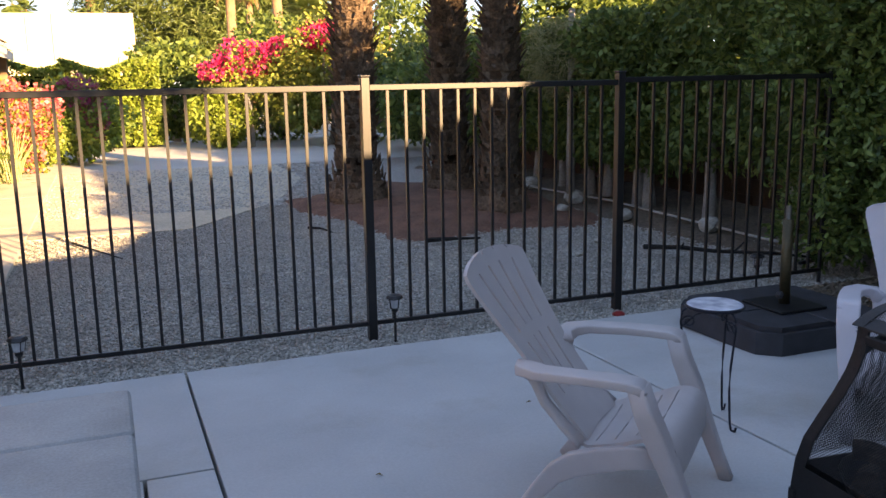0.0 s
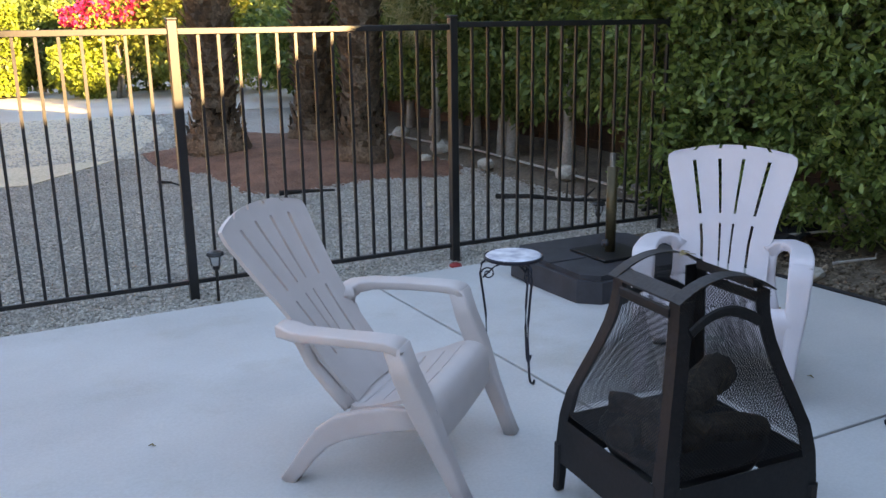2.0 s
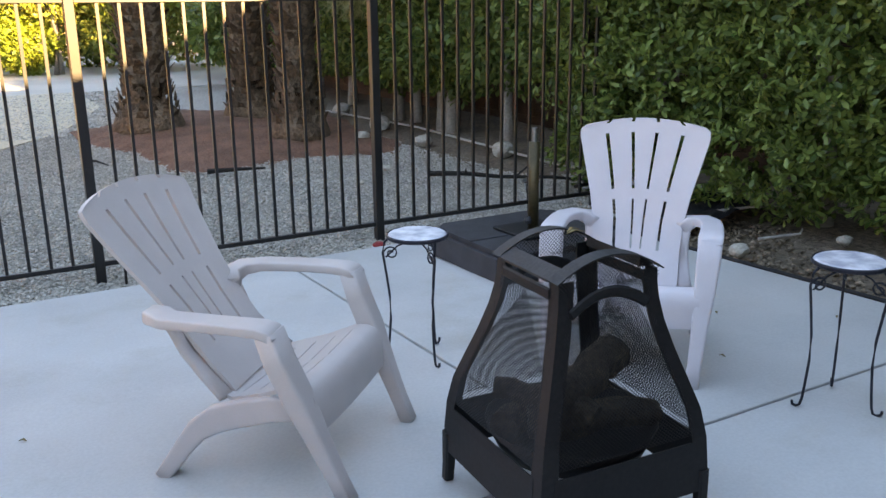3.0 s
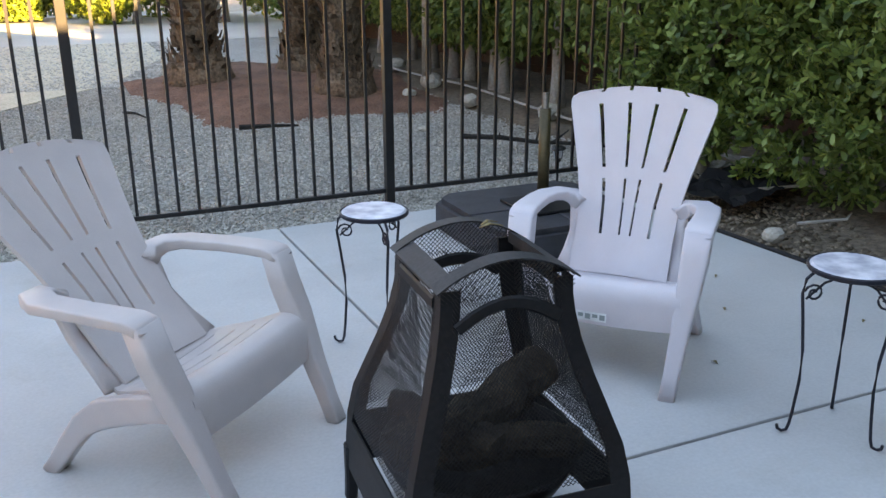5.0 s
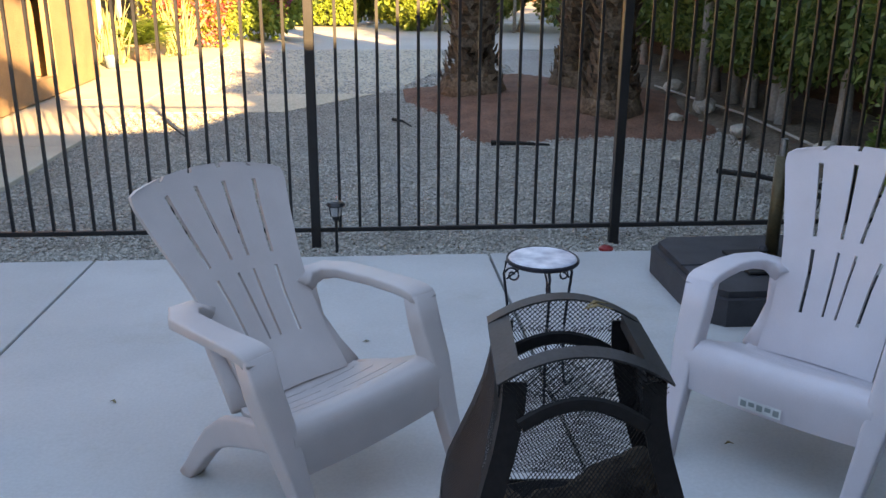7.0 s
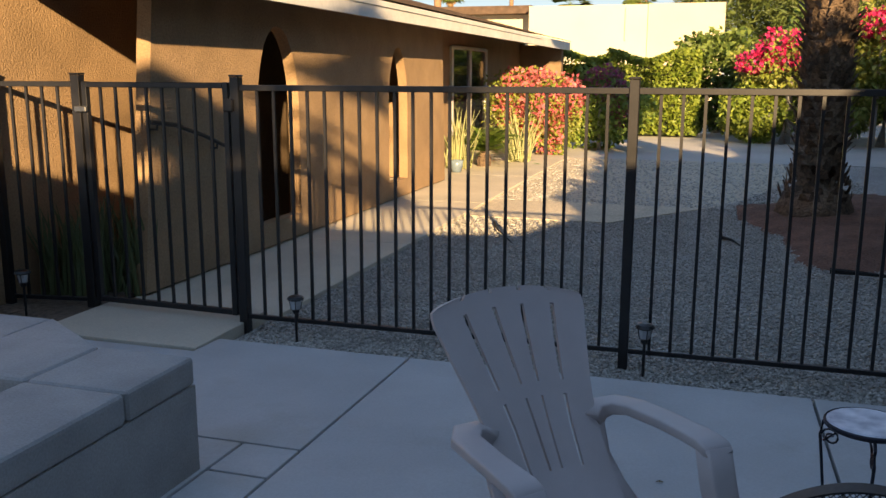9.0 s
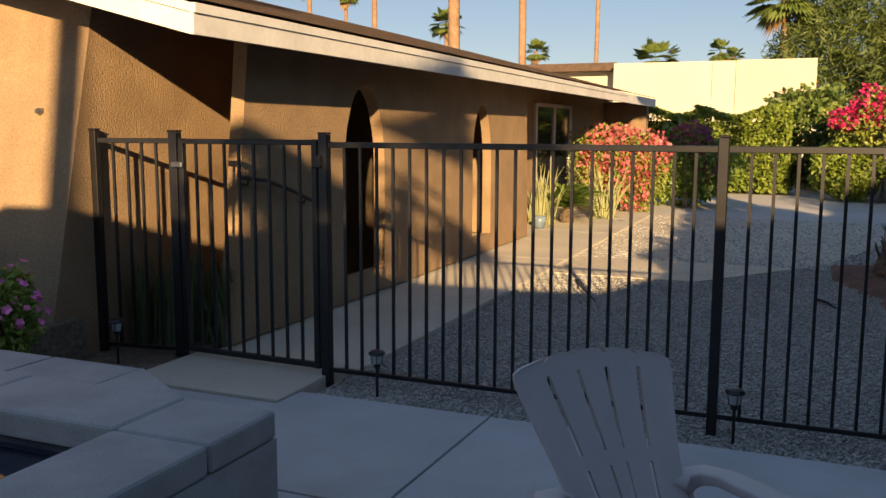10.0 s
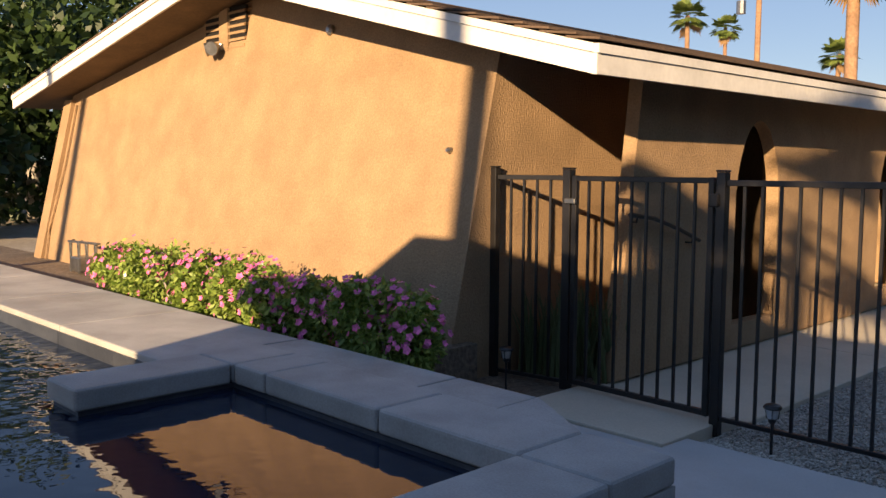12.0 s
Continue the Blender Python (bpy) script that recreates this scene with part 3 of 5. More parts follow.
PEAK = (-7.75, 3.41)
L_EAVE = (-13.46, 2.42)
part("soffit", roof_sheet(PEAK[0], PEAK[1] + 0.02, EAVE_X - 0.03, EAVE_Z + 0.03, RY0 + 0.03, RY1, 0.06), M_SOFFIT, house)
part("soffit", roof_sheet(L_EAVE[0], L_EAVE[1] + 0.02, PEAK[0] - 0.003, PEAK[1] + 0.02, RY0 + 0.03, RY1, 0.06), M_SOFFIT, house)
part("soffit", roof_sheet(-8.0, 3.36, -3.42, 2.28, RY1 + 0.004, 24, 0.06), M_SOFFIT, house)
n = 22
for i in range(n):
    a, b = i / n, (i + 1.15) / n
    xa, za = PEAK[0] + (EAVE_X - PEAK[0]) * a, PEAK[1] + (EAVE_Z - PEAK[1]) * a
    xb, zb = PEAK[0] + (EAVE_X + 0.05 - PEAK[0]) * min(b, 1.0), PEAK[1] + (EAVE_Z - PEAK[1]) * min(b, 1.0)
    part("shingle_course", roof_sheet(xa, za + 0.185, xb, zb + 0.205, RY0 - 0.02, RY1 + 0.02, 0.014), M_SHINGLE, house)
part("shingle_course", roof_sheet(L_EAVE[0], L_EAVE[1] + 0.19, PEAK[0], PEAK[1] + 0.2, RY0 - 0.02, RY1 + 0.02, 0.014), M_SHINGLE, house)
part("shingle_course", roof_sheet(-8.0, 3.54, -3.38, 2.46, RY1 + 0.03, 24.1, 0.014), M_SHINGLE, house)


def fascia(xa, za, xb, zb, y0, y1, h, name="fascia_board", t=0.0):
    return part(name, roof_sheet(xa, za + t, xb, zb + t, y0, y1, h), M_TRIM, house)


fascia(PEAK[0], PEAK[1], EAVE_X, EAVE_Z, RY0, RY0 + 0.028, 0.13)
fascia(PEAK[0], PEAK[1] + 0.132, EAVE_X, EAVE_Z + 0.132, RY0 - 0.016, RY0 + 0.028, 0.055, "trim_board")
fascia(L_EAVE[0], L_EAVE[1], PEAK[0] - 0.003, PEAK[1], RY0, RY0 + 0.028, 0.13)
fascia(L_EAVE[0], L_EAVE[1] + 0.132, PEAK[0] - 0.003, PEAK[1] + 0.132, RY0 - 0.016, RY0 + 0.028, 0.055, "trim_board")
part("fascia_board", solid(EAVE_X - 0.004, EAVE_X + 0.024, RY0 - 0.012, RY1, EAVE_Z, EAVE_Z + 0.125), M_TRIM, house)
part("trim_board", solid(EAVE_X - 0.004, EAVE_X + 0.038, RY0 - 0.012, RY1, EAVE_Z + 0.127, EAVE_Z + 0.185), M_TRIM, house)
part("fascia_board", solid(-3.40, -3.372, RY1 + 0.03, 24, 2.23, 2.43), M_TRIM, house)
part("end_wall", solid(-8.0, -3.5, 23.4, 23.68, 0, 2.35), M_STUCCO, house)

vent = thing("gable_vent", (-8.49, gable_y(3.1) - 0.005, 2.86), "louvred tan gable vent in the stucco wall", "vent")
for s in (-1, 1):
    for i in range(6):
        z = 0.02 + i * 0.072
        part("slat", hull_solid([(s * 0.26 - 0.165, -0.05, z), (s * 0.26 + 0.165, -0.05, z), (s * 0.26 + 0.165, 0.06, z + 0.03), (s * 0.26 - 0.165, 0.06, z + 0.03),
                                 (s * 0.26 - 0.165, -0.05, z + 0.028), (s * 0.26 + 0.165, -0.05, z + 0.028), (s * 0.26 + 0.165, 0.06, z + 0.058), (s * 0.26 - 0.165, 0.06, z + 0.058)]), M_STUCCO, vent)
    part("backing", solid(s * 0.26 - 0.165, s * 0.26 + 0.165, -0.03, 0.0, 0.0, 0.46), M_DARK, vent)
part("mullion", solid(-0.09, 0.09, -0.055, 0.06, 0.0, 0.47), M_STUCCO, vent)
flood = thing("flood_light", (-8.54, gable_y(2.92) - 0.02, 2.91), "silver twin flood light under the gable vent", "wall lamp")
part("mount", lathe([(0.05, -0.04), (0.05, 0.03)], 12), M_GREYM, flood)
for s in (-1, 1):
    bm = lathe([(0.03, 0.0), (0.05, 0.05), (0.075, 0.13), (0.075, 0.15)], 12)
    bm.transform(pose(0.0, -0.03, 0.0, 105, 0, s * 28))
    part("lamp_head", bm, M_GREYM, flood, smooth=False)
for x, z, r in ((-4.65, 1.735, 0.024), (-6.53, 2.88, 0.05)):
    e = thing("wall_box", (x, gable_y(z) - 0.012, z), "small weathered metal fitting on the stucco wall", "fitting")
    bm = lathe([(r, -0.02), (r, 0.02), (r * 0.5, 0.04)], 10)
    bm.transform(pose(0, 0, 0, 90, 0, 0))
    part("cap", bm, M_GREYM, e)
meter = thing("gas_meter", (-10.3, 4.2, 0.30), "grey gas meter and pipes at the wall foot", "meter")
meter.scale = (1.0, 1.0, 0.6)
part("body", solid(-0.14, 0.14, -0.1, 0.1, 0.06, 0.36, 0.03, 2), M_GREYM, meter)
for x in (-0.35, -0.1, 0.14, 0.4):
    part("pipe", tube([(x, 0, 0.0), (x, 0, 0.62), (x + 0.1, 0, 0.66)], 0.022, 6), M_GREYM, meter)
part("pipe", tube([(-0.4, 0, 0.62), (0.5, 0, 0.66)], 0.025, 6), M_GREYM, meter)
conduit = thing("wall_conduit", (-12.35, 4.9, 0), "thin tan conduit running down the wall edge", "conduit")
part("tube", tube([(0, gable_y(2.45) - 4.93, 2.45), (0.02, gable_y(1.6) - 4.93, 1.6), (-0.1, gable_y(0.7) - 4.93, 0.7), (0.0, gable_y(0.25) - 4.93, 0.25)], 0.014, 6), M_STUCCO, conduit)

window = thing("window_1", (-4.6, 16.95, 0.06), "tall white-framed window beside the entry", "window", kind="structure")
for y in (0.0, 1.35, 2.7):
    part("window_frame", solid(-0.02, 0.05, y - 0.06, y + 0.06, 0, 2.08, 0.006), M_TRIM, window)
for z in (0.0, 2.03):
    part("window_frame", solid(-0.015, 0.045, 0.062, 2.64, z, z + 0.07, 0.006), M_TRIM, window)
for y in (0.065, 1.415):
    part("pane", solid(0.0, 0.012, y, y + 1.22, 0.075, 2.02), M_GLASSY, window)
door = thing("door_1", (-4.30, 8.3, 0), "dark entry door inside the shaded porch", "door", kind="structure")
part("leaf", solid(0.002, 0.04, 0, 0.95, 0, 2.05, 0.006), M_SOFFIT, door)
part("door_handle", tube([(0.05, 0.08, 0.95), (0.09, 0.08, 0.95), (0.09, 0.18, 0.95)], 0.012, 6), M_GREYM, door)

rail = thing("stair_handrail", (-3.45, 5.53, 0), "dark metal handrail fixed to the stucco porch wall", "handrail")
part("bar", tube([(0, 0.0, 1.26), (0, 0.33, 1.22), (0, 0.7, 1.12), (0, 1.0, 1.02)], 0.018, 8), M_FENCE, rail)
for y, z in ((0.1, 1.25), (0.9, 1.055)):
    part("bracket", tube([(-0.07, y, z - 0.05), (-0.01, y, z - 0.05), (0, y, z)], 0.009, 6), M_FENCE, rail)

# ---- unseen building behind the walker, closing the patio; its roof outline shapes the shade ----
back = thing("unseen_patio_house", (0, 0, 0), "unseen tan stucco house wing with a roof shaped to shade the patio", "house", kind="structure")
part("wall", solid(-2.3, 14, -3.0, -2.75, 0, 2.6), M_STUCCO, back)
part("wall", solid(-2.3, -2.05, -3.6, -3.0, 0, 2.6), M_STUCCO, back)
bm = bmesh.new()
# roof outline stepped up to set the shade edge on fence and yard
prof = [(-2.55, 2.62), (14, 2.62), (14, 4.85), (7.5, 4.9), (4.9, 4.1), (3.5, 3.25), (2.6, 2.88), (1.5, 2.80), (-2.55, 2.74)]
a = [bm.verts.new((x, -1.1, z)) for x, z in prof]
c = [bm.verts.new((x, -3.6, z)) for x, z in prof]
bm.faces.new(a)
bm.faces.new(c[::-1])
for i in range(len(prof)):
    bm.faces.new((a[(i + 1) % len(prof)], a[i], c[i], c[(i + 1) % len(prof)]))
bmesh.ops.recalc_face_normals(bm, faces=bm.faces[:])
part("roof", bm, M_SHINGLE, back)
for x in (-2.2, 4.5, 10):
    part("porch_post", solid(x - 0.06, x + 0.06, -1.4, -1.28, 0, 2.618), M_TRIM, back)

# ---- neighbour's house, yard wall ----
neigh = thing("neighbour_house", (0, 0, 0), "cream flat-roofed neighbour house beyond the hedge", "house", kind="structure")
part("wall", solid(-10.9, -3.7, 55, 68, 0, 5.70), M_STUCCO2, neigh)
part("wall", solid(-3.695, 0.68, 54.9, 68, 0, 5.72), M_PINK, neigh)
part("wall", solid(-36, -10.905, 57, 68, 0, 5.35), M_STUCCO2, neigh)
part("roof", solid(-21, -11.0, 56, 67, 5.36, 5.85), M_SHINGLE, neigh)
part("wall_lamp", solid(-0.32, -0.1, 54.78, 54.898, 2.85, 3.25, 0.03), M_GREYM, neigh)
part("downspout", tube([(-5.0, 54.95, 5.5), (-5.0, 54.95, 3.6)], 0.05, 6), M_STUCCO2, neigh)
yard = thing("block_wall", (0, 0, 0), "brown block wall behind the hedge trees", "wall", kind="structure")
for j in range(9):
    for i in range(28):
        y = -4 + i * 0.82 + (0.41 if j % 2 else 0)
        ob = part("block", solid(5.75, 5.95, 0, 0.81, 0.0, 0.192), M_BRICKW, yard) if i == j == 0 else None
        if ob:
            first = ob
        else:
            ob = new("block", first.data)
            ob.parent = yard
        ob.location = (0, y, -0.08 + j * 0.2)
part("mortar", solid(5.77, 5.93, -4, 19.2, -0.1, 1.7), M_DIRT, yard)


# ---- patio furniture ----
def lerp(table, t):
    for (a, va), (b, vb) in zip(table, table[1:]):
        if t <= b:
            k = (t - a) / (b - a)
            return va + (vb - va) * k
    return table[-1][1]


def adirondack(at, rz, material, label, h, o):
    """A moulded plastic adirondack chair; +y is the way it faces, the origin under the top of its back, o the setback of the rear feet."""
    e = thing("adirondack_chair", (at[0], at[1], patio_z(at[1] - 0.3)), label, "chair", rz, "chairs round the fire pit")
    low = 0.262

    def half_w(v):
        return lerp([(0, 0.185), (0.2, 0.184), (0.38, 0.190), (0.55, 0.212), (0.75, 0.247), (0.93, 0.278), (0.975, 0.274), (1, 0.252)], v)

    def back_pt(u, v):
        rise = 0.030 * (1 - abs(u) ** 2.0)
        y = (o + 0.205) * (1 - v) ** 1.12 - 0.034 * (1 - u * u) * (0.4 + 0.6 * v) + 0.016 * math.exp(-((v - 0.02) / 0.1) ** 2)
        w = math.copysign(abs(u) ** (1 + 0.45 * (1 - v)), u)
        return (w * half_w(v), y, low + v * (h - low - 0.03 + rise))
    us = []
    for k in range(5):
        a = -1 + 0.4 * k
        us += [a + (0.028 if k else 0), a + 0.1, a + 0.2, a + 0.3, a + 0.4 - (0.028 if k < 4 else 0)]
    vs = [0, 0.04, 0.08, 0.12, 0.16, 0.20, 0.26, 0.32, 0.38, 0.44, 0.50, 0.53, 0.56, 0.62, 0.68, 0.74, 0.80, 0.86, 0.91, 0.945, 0.975, 0.99, 1.0]

    def keep_back(u, v):
        slot = min(abs(u - s) for s in (-0.6, -0.2, 0.2, 0.6)) < 0.024
        return not slot or v < 0.20 or 0.50 < v < 0.56 or 0.91 < v < 0.975
    part("backrest", shell(back_pt, us, vs, keep_back, 0.013), material, e, smooth=True)

    def seat_pt(u, v):
        y = o + lerp([(0, 0.185), (0.8, 0.47), (0.85, 0.50), (0.9, 0.526), (0.94, 0.543), (0.97, 0.551), (1.0, 0.553)], v)
        z = lerp([(0, 0.268), (0.15, 0.258), (0.5, 0.300), (0.8, 0.343), (0.85, 0.344), (0.9, 0.334), (0.94, 0.308), (0.97, 0.268), (1.0, 0.200)], v)
        return (u * lerp([(0, 0.205), (0.3, 0.245), (1, 0.285)], v), y, z + 0.012 * u * u)
    su = [-1, -0.92, -0.8, -0.6, -0.4, -0.2, -0.05, 0.05, 0.2, 0.4, 0.6, 0.8, 0.92, 1]
    sv = [0, 0.08, 0.15, 0.192, 0.205, 0.28, 0.35, 0.392, 0.405, 0.48, 0.55, 0.592, 0.605, 0.66, 0.72, 0.758, 0.771, 0.8, 0.825, 0.85, 0.875, 0.9, 0.92, 0.94, 0.955, 0.97, 1.0]

    def keep_seat(u, v):
        line = min(abs(v - s) for s in (0.198, 0.398, 0.598, 0.764)) < 0.006
        return not line or abs(u) > 0.8 or abs(u) < 0.05
    part("seat", shell(seat_pt, su, sv, keep_seat, 0.013), material, e, smooth=True)
    yb = (o + 0.205) * 0.55
    for s in (-1, 1):
        # the flat arm grows out of the back's edge, swells outward and ends in a rounded square corner
        arm = [(s * 0.180, yb + 0.012, 0.485), (s * 0.215, yb - 0.012, 0.512), (s * 0.262, yb + 0.010, 0.526), (s * 0.298, yb + 0.07, 0.531), (s * 0.308, o + 0.24, 0.536), (s * 0.309, o + 0.34, 0.537), (s * 0.308, o + 0.40, 0.536), (s * 0.307, o + 0.432, 0.529), (s * 0.306, o + 0.447, 0.512)]
        part("armrest", sweep(arm, [(0.026, 0.034), (0.036, 0.028), (0.044, 0.021), (0.045, 0.017), (0.043, 0.016), (0.045, 0.016), (0.047, 0.016), (0.047, 0.016), (0.045, 0.014)], 20, square=0.72), material, e, smooth=True)
        front = [(s * 0.307, o + 0.425, 0.528), (s * 0.304, o + 0.452, 0.44), (s * 0.298, o + 0.495, 0.34), (s * 0.288, o + 0.55, 0.20), (s * 0.280, o + 0.60, 0.08), (s * 0.275, o + 0.635, 0.0)]
        part("front_leg", sweep(front, [(0.046, 0.030), (0.045, 0.033), (0.040, 0.036), (0.030, 0.029), (0.026, 0.024), (0.027, 0.023)], 20, square=0.72, up=(0, 1, 0)), material, e, smooth=True)
        # side skirt that arches down into the rear leg
        rear = [(s * 0.282, o + 0.50, 0.288), (s * 0.272, o + 0.40, 0.272), (s * 0.262, o + 0.29, 0.240), (s * 0.256, o + 0.20, 0.208), (s * 0.256, o + 0.135, 0.165), (s * 0.262, o + 0.085, 0.105), (s * 0.268, o + 0.035, 0.035), (s * 0.270, o + 0.008, 0.0)]
        part("rear_leg", sweep(rear, [(0.014, 0.034), (0.016, 0.038), (0.018, 0.042), (0.021, 0.043), (0.024, 0.036), (0.026, 0.030), (0.027, 0.026), (0.031, 0.024)], 20, square=0.7), material, e, smooth=True)
        flare = [(s * 0.215, o + 0.215, 0.262), (s * 0.200, o * 0.9 + 0.165, 0.32), (s * 0.192, o * 0.75 + 0.125, 0.39), (s * 0.196, yb + 0.02, 0.46), (s * 0.212, yb - 0.01, 0.51)]
        part("back_brace", sweep(flare, [(0.012, 0.030), (0.014, 0.028), (0.014, 0.026), (0.016, 0.024), (0.016, 0.016)], 12, square=0.5, up=(1, 0, 0)), material, e, smooth=True)
    return e


chair_a = adirondack((-0.18, 2.75), -136.5, M_PLASTIC, "taupe plastic adirondack chair with slotted back beside the fence", 0.876, 0.20)
chair_b = adirondack((1.952, 2.668), 132.1, M_PLASTIC_W, "pale lilac plastic adirondack chair facing the fire pit", 0.925, 0.062)
sticker = thing("chair_label", (1.952, 2.668, patio_z(2.368)), "torn white paper label on the chair's seat front", "label", 132.1)
part("paper", solid(-0.045, 0.085, 0.6295, 0.6305, 0.218, 0.250), M_LABEL, sticker)
for i in range(5):
    part("print_bar", solid(-0.04 + i * 0.025, -0.022 + i * 0.025, 0.6308, 0.6314, 0.224 + 0.006 * (i % 2), 0.243), M_INK, sticker)


# ---- fire pit ----
PIT = (0.738, 1.615)
PIT_Z = patio_z(PIT[1])
pit = thing("fire_pit", (PIT[0], PIT[1], PIT_Z), "black steel fire pit with wire mesh sides and a vaulted lid", "fire pit", -4)


def pit_half(z):
    return lerp([(0.0, 0.270), (0.12, 0.270), (0.24, 0.266), (0.34, 0.248), (0.44, 0.215), (0.54, 0.181), (0.62, 0.162), (0.68, 0.155), (0.73, 0.153)], z)


PZ = [0.10, 0.18, 0.26, 0.34, 0.42, 0.50, 0.58, 0.64, 0.68, 0.722]
for sx, sy in ((-1, -1), (1, -1), (1, 1), (-1, 1)):
    bm = bmesh.new()
    for ax in (0, 1):
        cols = []
        for z in PZ:
            h = pit_half(z)
            w = 0.045 if z > 0.3 else 0.05
            outer = (sx * h, sy * h)
            inner = (sx * (h - w), sy * h) if ax == 0 else (sx * h, sy * (h - w))
            cols.append((bm.verts.new((*outer, z)), bm.verts.new((*inner, z))))
        for a, b in zip(cols, cols[1:]):
            bm.faces.new((a[0], a[1], b[1], b[0]))
    bmesh.ops.remove_doubles(bm, verts=bm.verts[:], dist=0.0005)
    bmesh.ops.recalc_face_normals(bm, faces=bm.faces[:])
    bmesh.ops.solidify(bm, geom=bm.faces[:], thickness=0.006)
    part("corner_post", bm, M_STEEL, pit)
    part("leg", sweep([(sx * 0.258, sy * 0.258, 0.16), (sx * 0.259, sy * 0.259, 0.06), (sx * 0.262, sy * 0.262, 0.0)], [(0.018, 0.018), (0.017, 0.017), (0.016, 0.016)], 8, square=0.5, up=(1, 0, 0)), M_STEEL, pit)


def side_pt(k, a, z):
    """A point on side k (0 front, 1 right, 2 back, 3 left), a from -1 to 1 along it."""
    h = pit_half(z)
    return [(a * h, -h, z), (h, a * h, z), (-a * h, h, z), (-h, -a * h, z)][k]


def mesh_side(k):
    bm = bmesh.new()
    zs = [0.27 + 0.4 * i / 9 for i in range(10)]
    n = 38
    for s in (-1, 1):
        for i in range(-n, n + 1):
            pts = []
            for j in range(40):
                z = 0.27 + 0.435 * j / 39
                a = 2 * i / n + s * (z - 0.27) / 0.20
                if -0.99 < a < 0.99:
                    pts.append(side_pt(k, a * 0.86, z))
            if len(pts) > 2:
                tube(pts[::3] + ([pts[-1]] if (len(pts) - 1) % 3 else []), 0.0011, 3, bm)
    return bm


for k in range(4):
    part("wire_mesh", mesh_side(k), M_STEEL, pit, "black diamond wire mesh")
    # lower pan wall and the arched border over the mesh
    bm = bmesh.new()
    for za, zb in ((0.10, 0.14), (0.14, 0.18), (0.18, 0.22), (0.22, 0.25)):
        v = [bm.verts.new(side_pt(k, a, z)) for a, z in ((-0.85, za), (0.85, za), (0.85, zb), (-0.85, zb))]
        bm.faces.new(v)
    bmesh.ops.remove_doubles(bm, verts=bm.verts[:], dist=0.0005)
    bmesh.ops.solidify(bm, geom=bm.faces[:], thickness=0.005)
    part("lower_panel", bm, M_STEEL, pit)
    rise = 0.045 if k in (0, 2) else 0.0
    arc = [side_pt(k, -0.74 + 1.48 * i / 12, 0.635 + (0 if rise else 0.05) + rise * (1 - (-1 + 2 * i / 12) ** 2)) for i in range(13)]
    part("mesh_border", sweep(arc, (0.005, 0.016), 6, square=0.4), M_STEEL, pit)
# vaulted lid: two straight bars and two arches, with mesh between
LH, LZ, LR = 0.166, 0.724, 0.058


def lid_z(a):
    return LZ + LR * (1 - a * a)


for s in (-1, 1):
    bm = bmesh.new()
    n = 14
    rows = []
    for i in range(n + 1):
        a = -1 + 2 * i / n
        rows.append((bm.verts.new((a * LH, s * LH, lid_z(a))), bm.verts.new((a * LH, s * (LH - 0.045), lid_z(a) + 0.002))))
    for a, b in zip(rows, rows[1:]):
        bm.faces.new((a[0], b[0], b[1], a[1]))
    bmesh.ops.recalc_face_normals(bm, faces=bm.faces[:])
    bmesh.ops.solidify(bm, geom=bm.faces[:], thickness=0.004)
    part("lid_arch", bm, M_STEEL_LID, pit, "dusty curved steel band")
    inner = 1 - 0.045 / LH
    bm = hull_solid([(s * LH if s < 0 else s * LH * inner, -LH + 0.046, LZ - 0.004), (s * LH * inner if s < 0 else s * LH, -LH + 0.046, LZ - 0.004), (s * LH * inner if s < 0 else s * LH, LH - 0.046, LZ - 0.004), (s * LH if s < 0 else s * LH * inner, LH - 0.046, LZ - 0.004),
                     (s * LH if s < 0 else s * LH * inner, -LH + 0.046, LZ + (0.002 if s < 0 else 0.024)), (s * LH * inner if s < 0 else s * LH, -LH + 0.046, LZ + (0.024 if s < 0 else 0.002)), (s * LH * inner if s < 0 else s * LH, LH - 0.046, LZ + (0.024 if s < 0 else 0.002)), (s * LH if s < 0 else s * LH * inner, LH - 0.046, LZ + (0.002 if s < 0 else 0.024))])
    part("lid_bar", bm, M_STEEL_LID, pit, "dusty flat steel bar")
    fill = [(a * LH * 0.99, s * (LH - 0.01), lid_z(a) - 0.012) for a in (-1, -0.8, -0.6, -0.4, -0.2, 0, 0.2, 0.4, 0.6, 0.8, 1)]
    bm = bmesh.new()
    for i in range(-24, 56):
        for d in (-1, 1):
            pts = []
            for j in range(9):
                z = LZ - 0.03 + 0.085 * j / 8
                a = -1 + 2 * (i / 30) + d * (z - LZ) * 6
                if abs(a) < 0.97 and z < lid_z(a):
                    pts.append((a * LH, s * (LH - 0.012), z))
            if len(pts) > 1:
                tube(pts, 0.0011, 3, bm)
    part("wire_mesh", bm, M_STEEL, pit, "black diamond wire mesh")
part("fire_bowl", lathe([(0.06, 0.14), (0.2, 0.19), (0.24, 0.262), (0.245, 0.262), (0.205, 0.18), (0.06, 0.125)][::-1], 24), M_STEEL, pit, smooth=True)


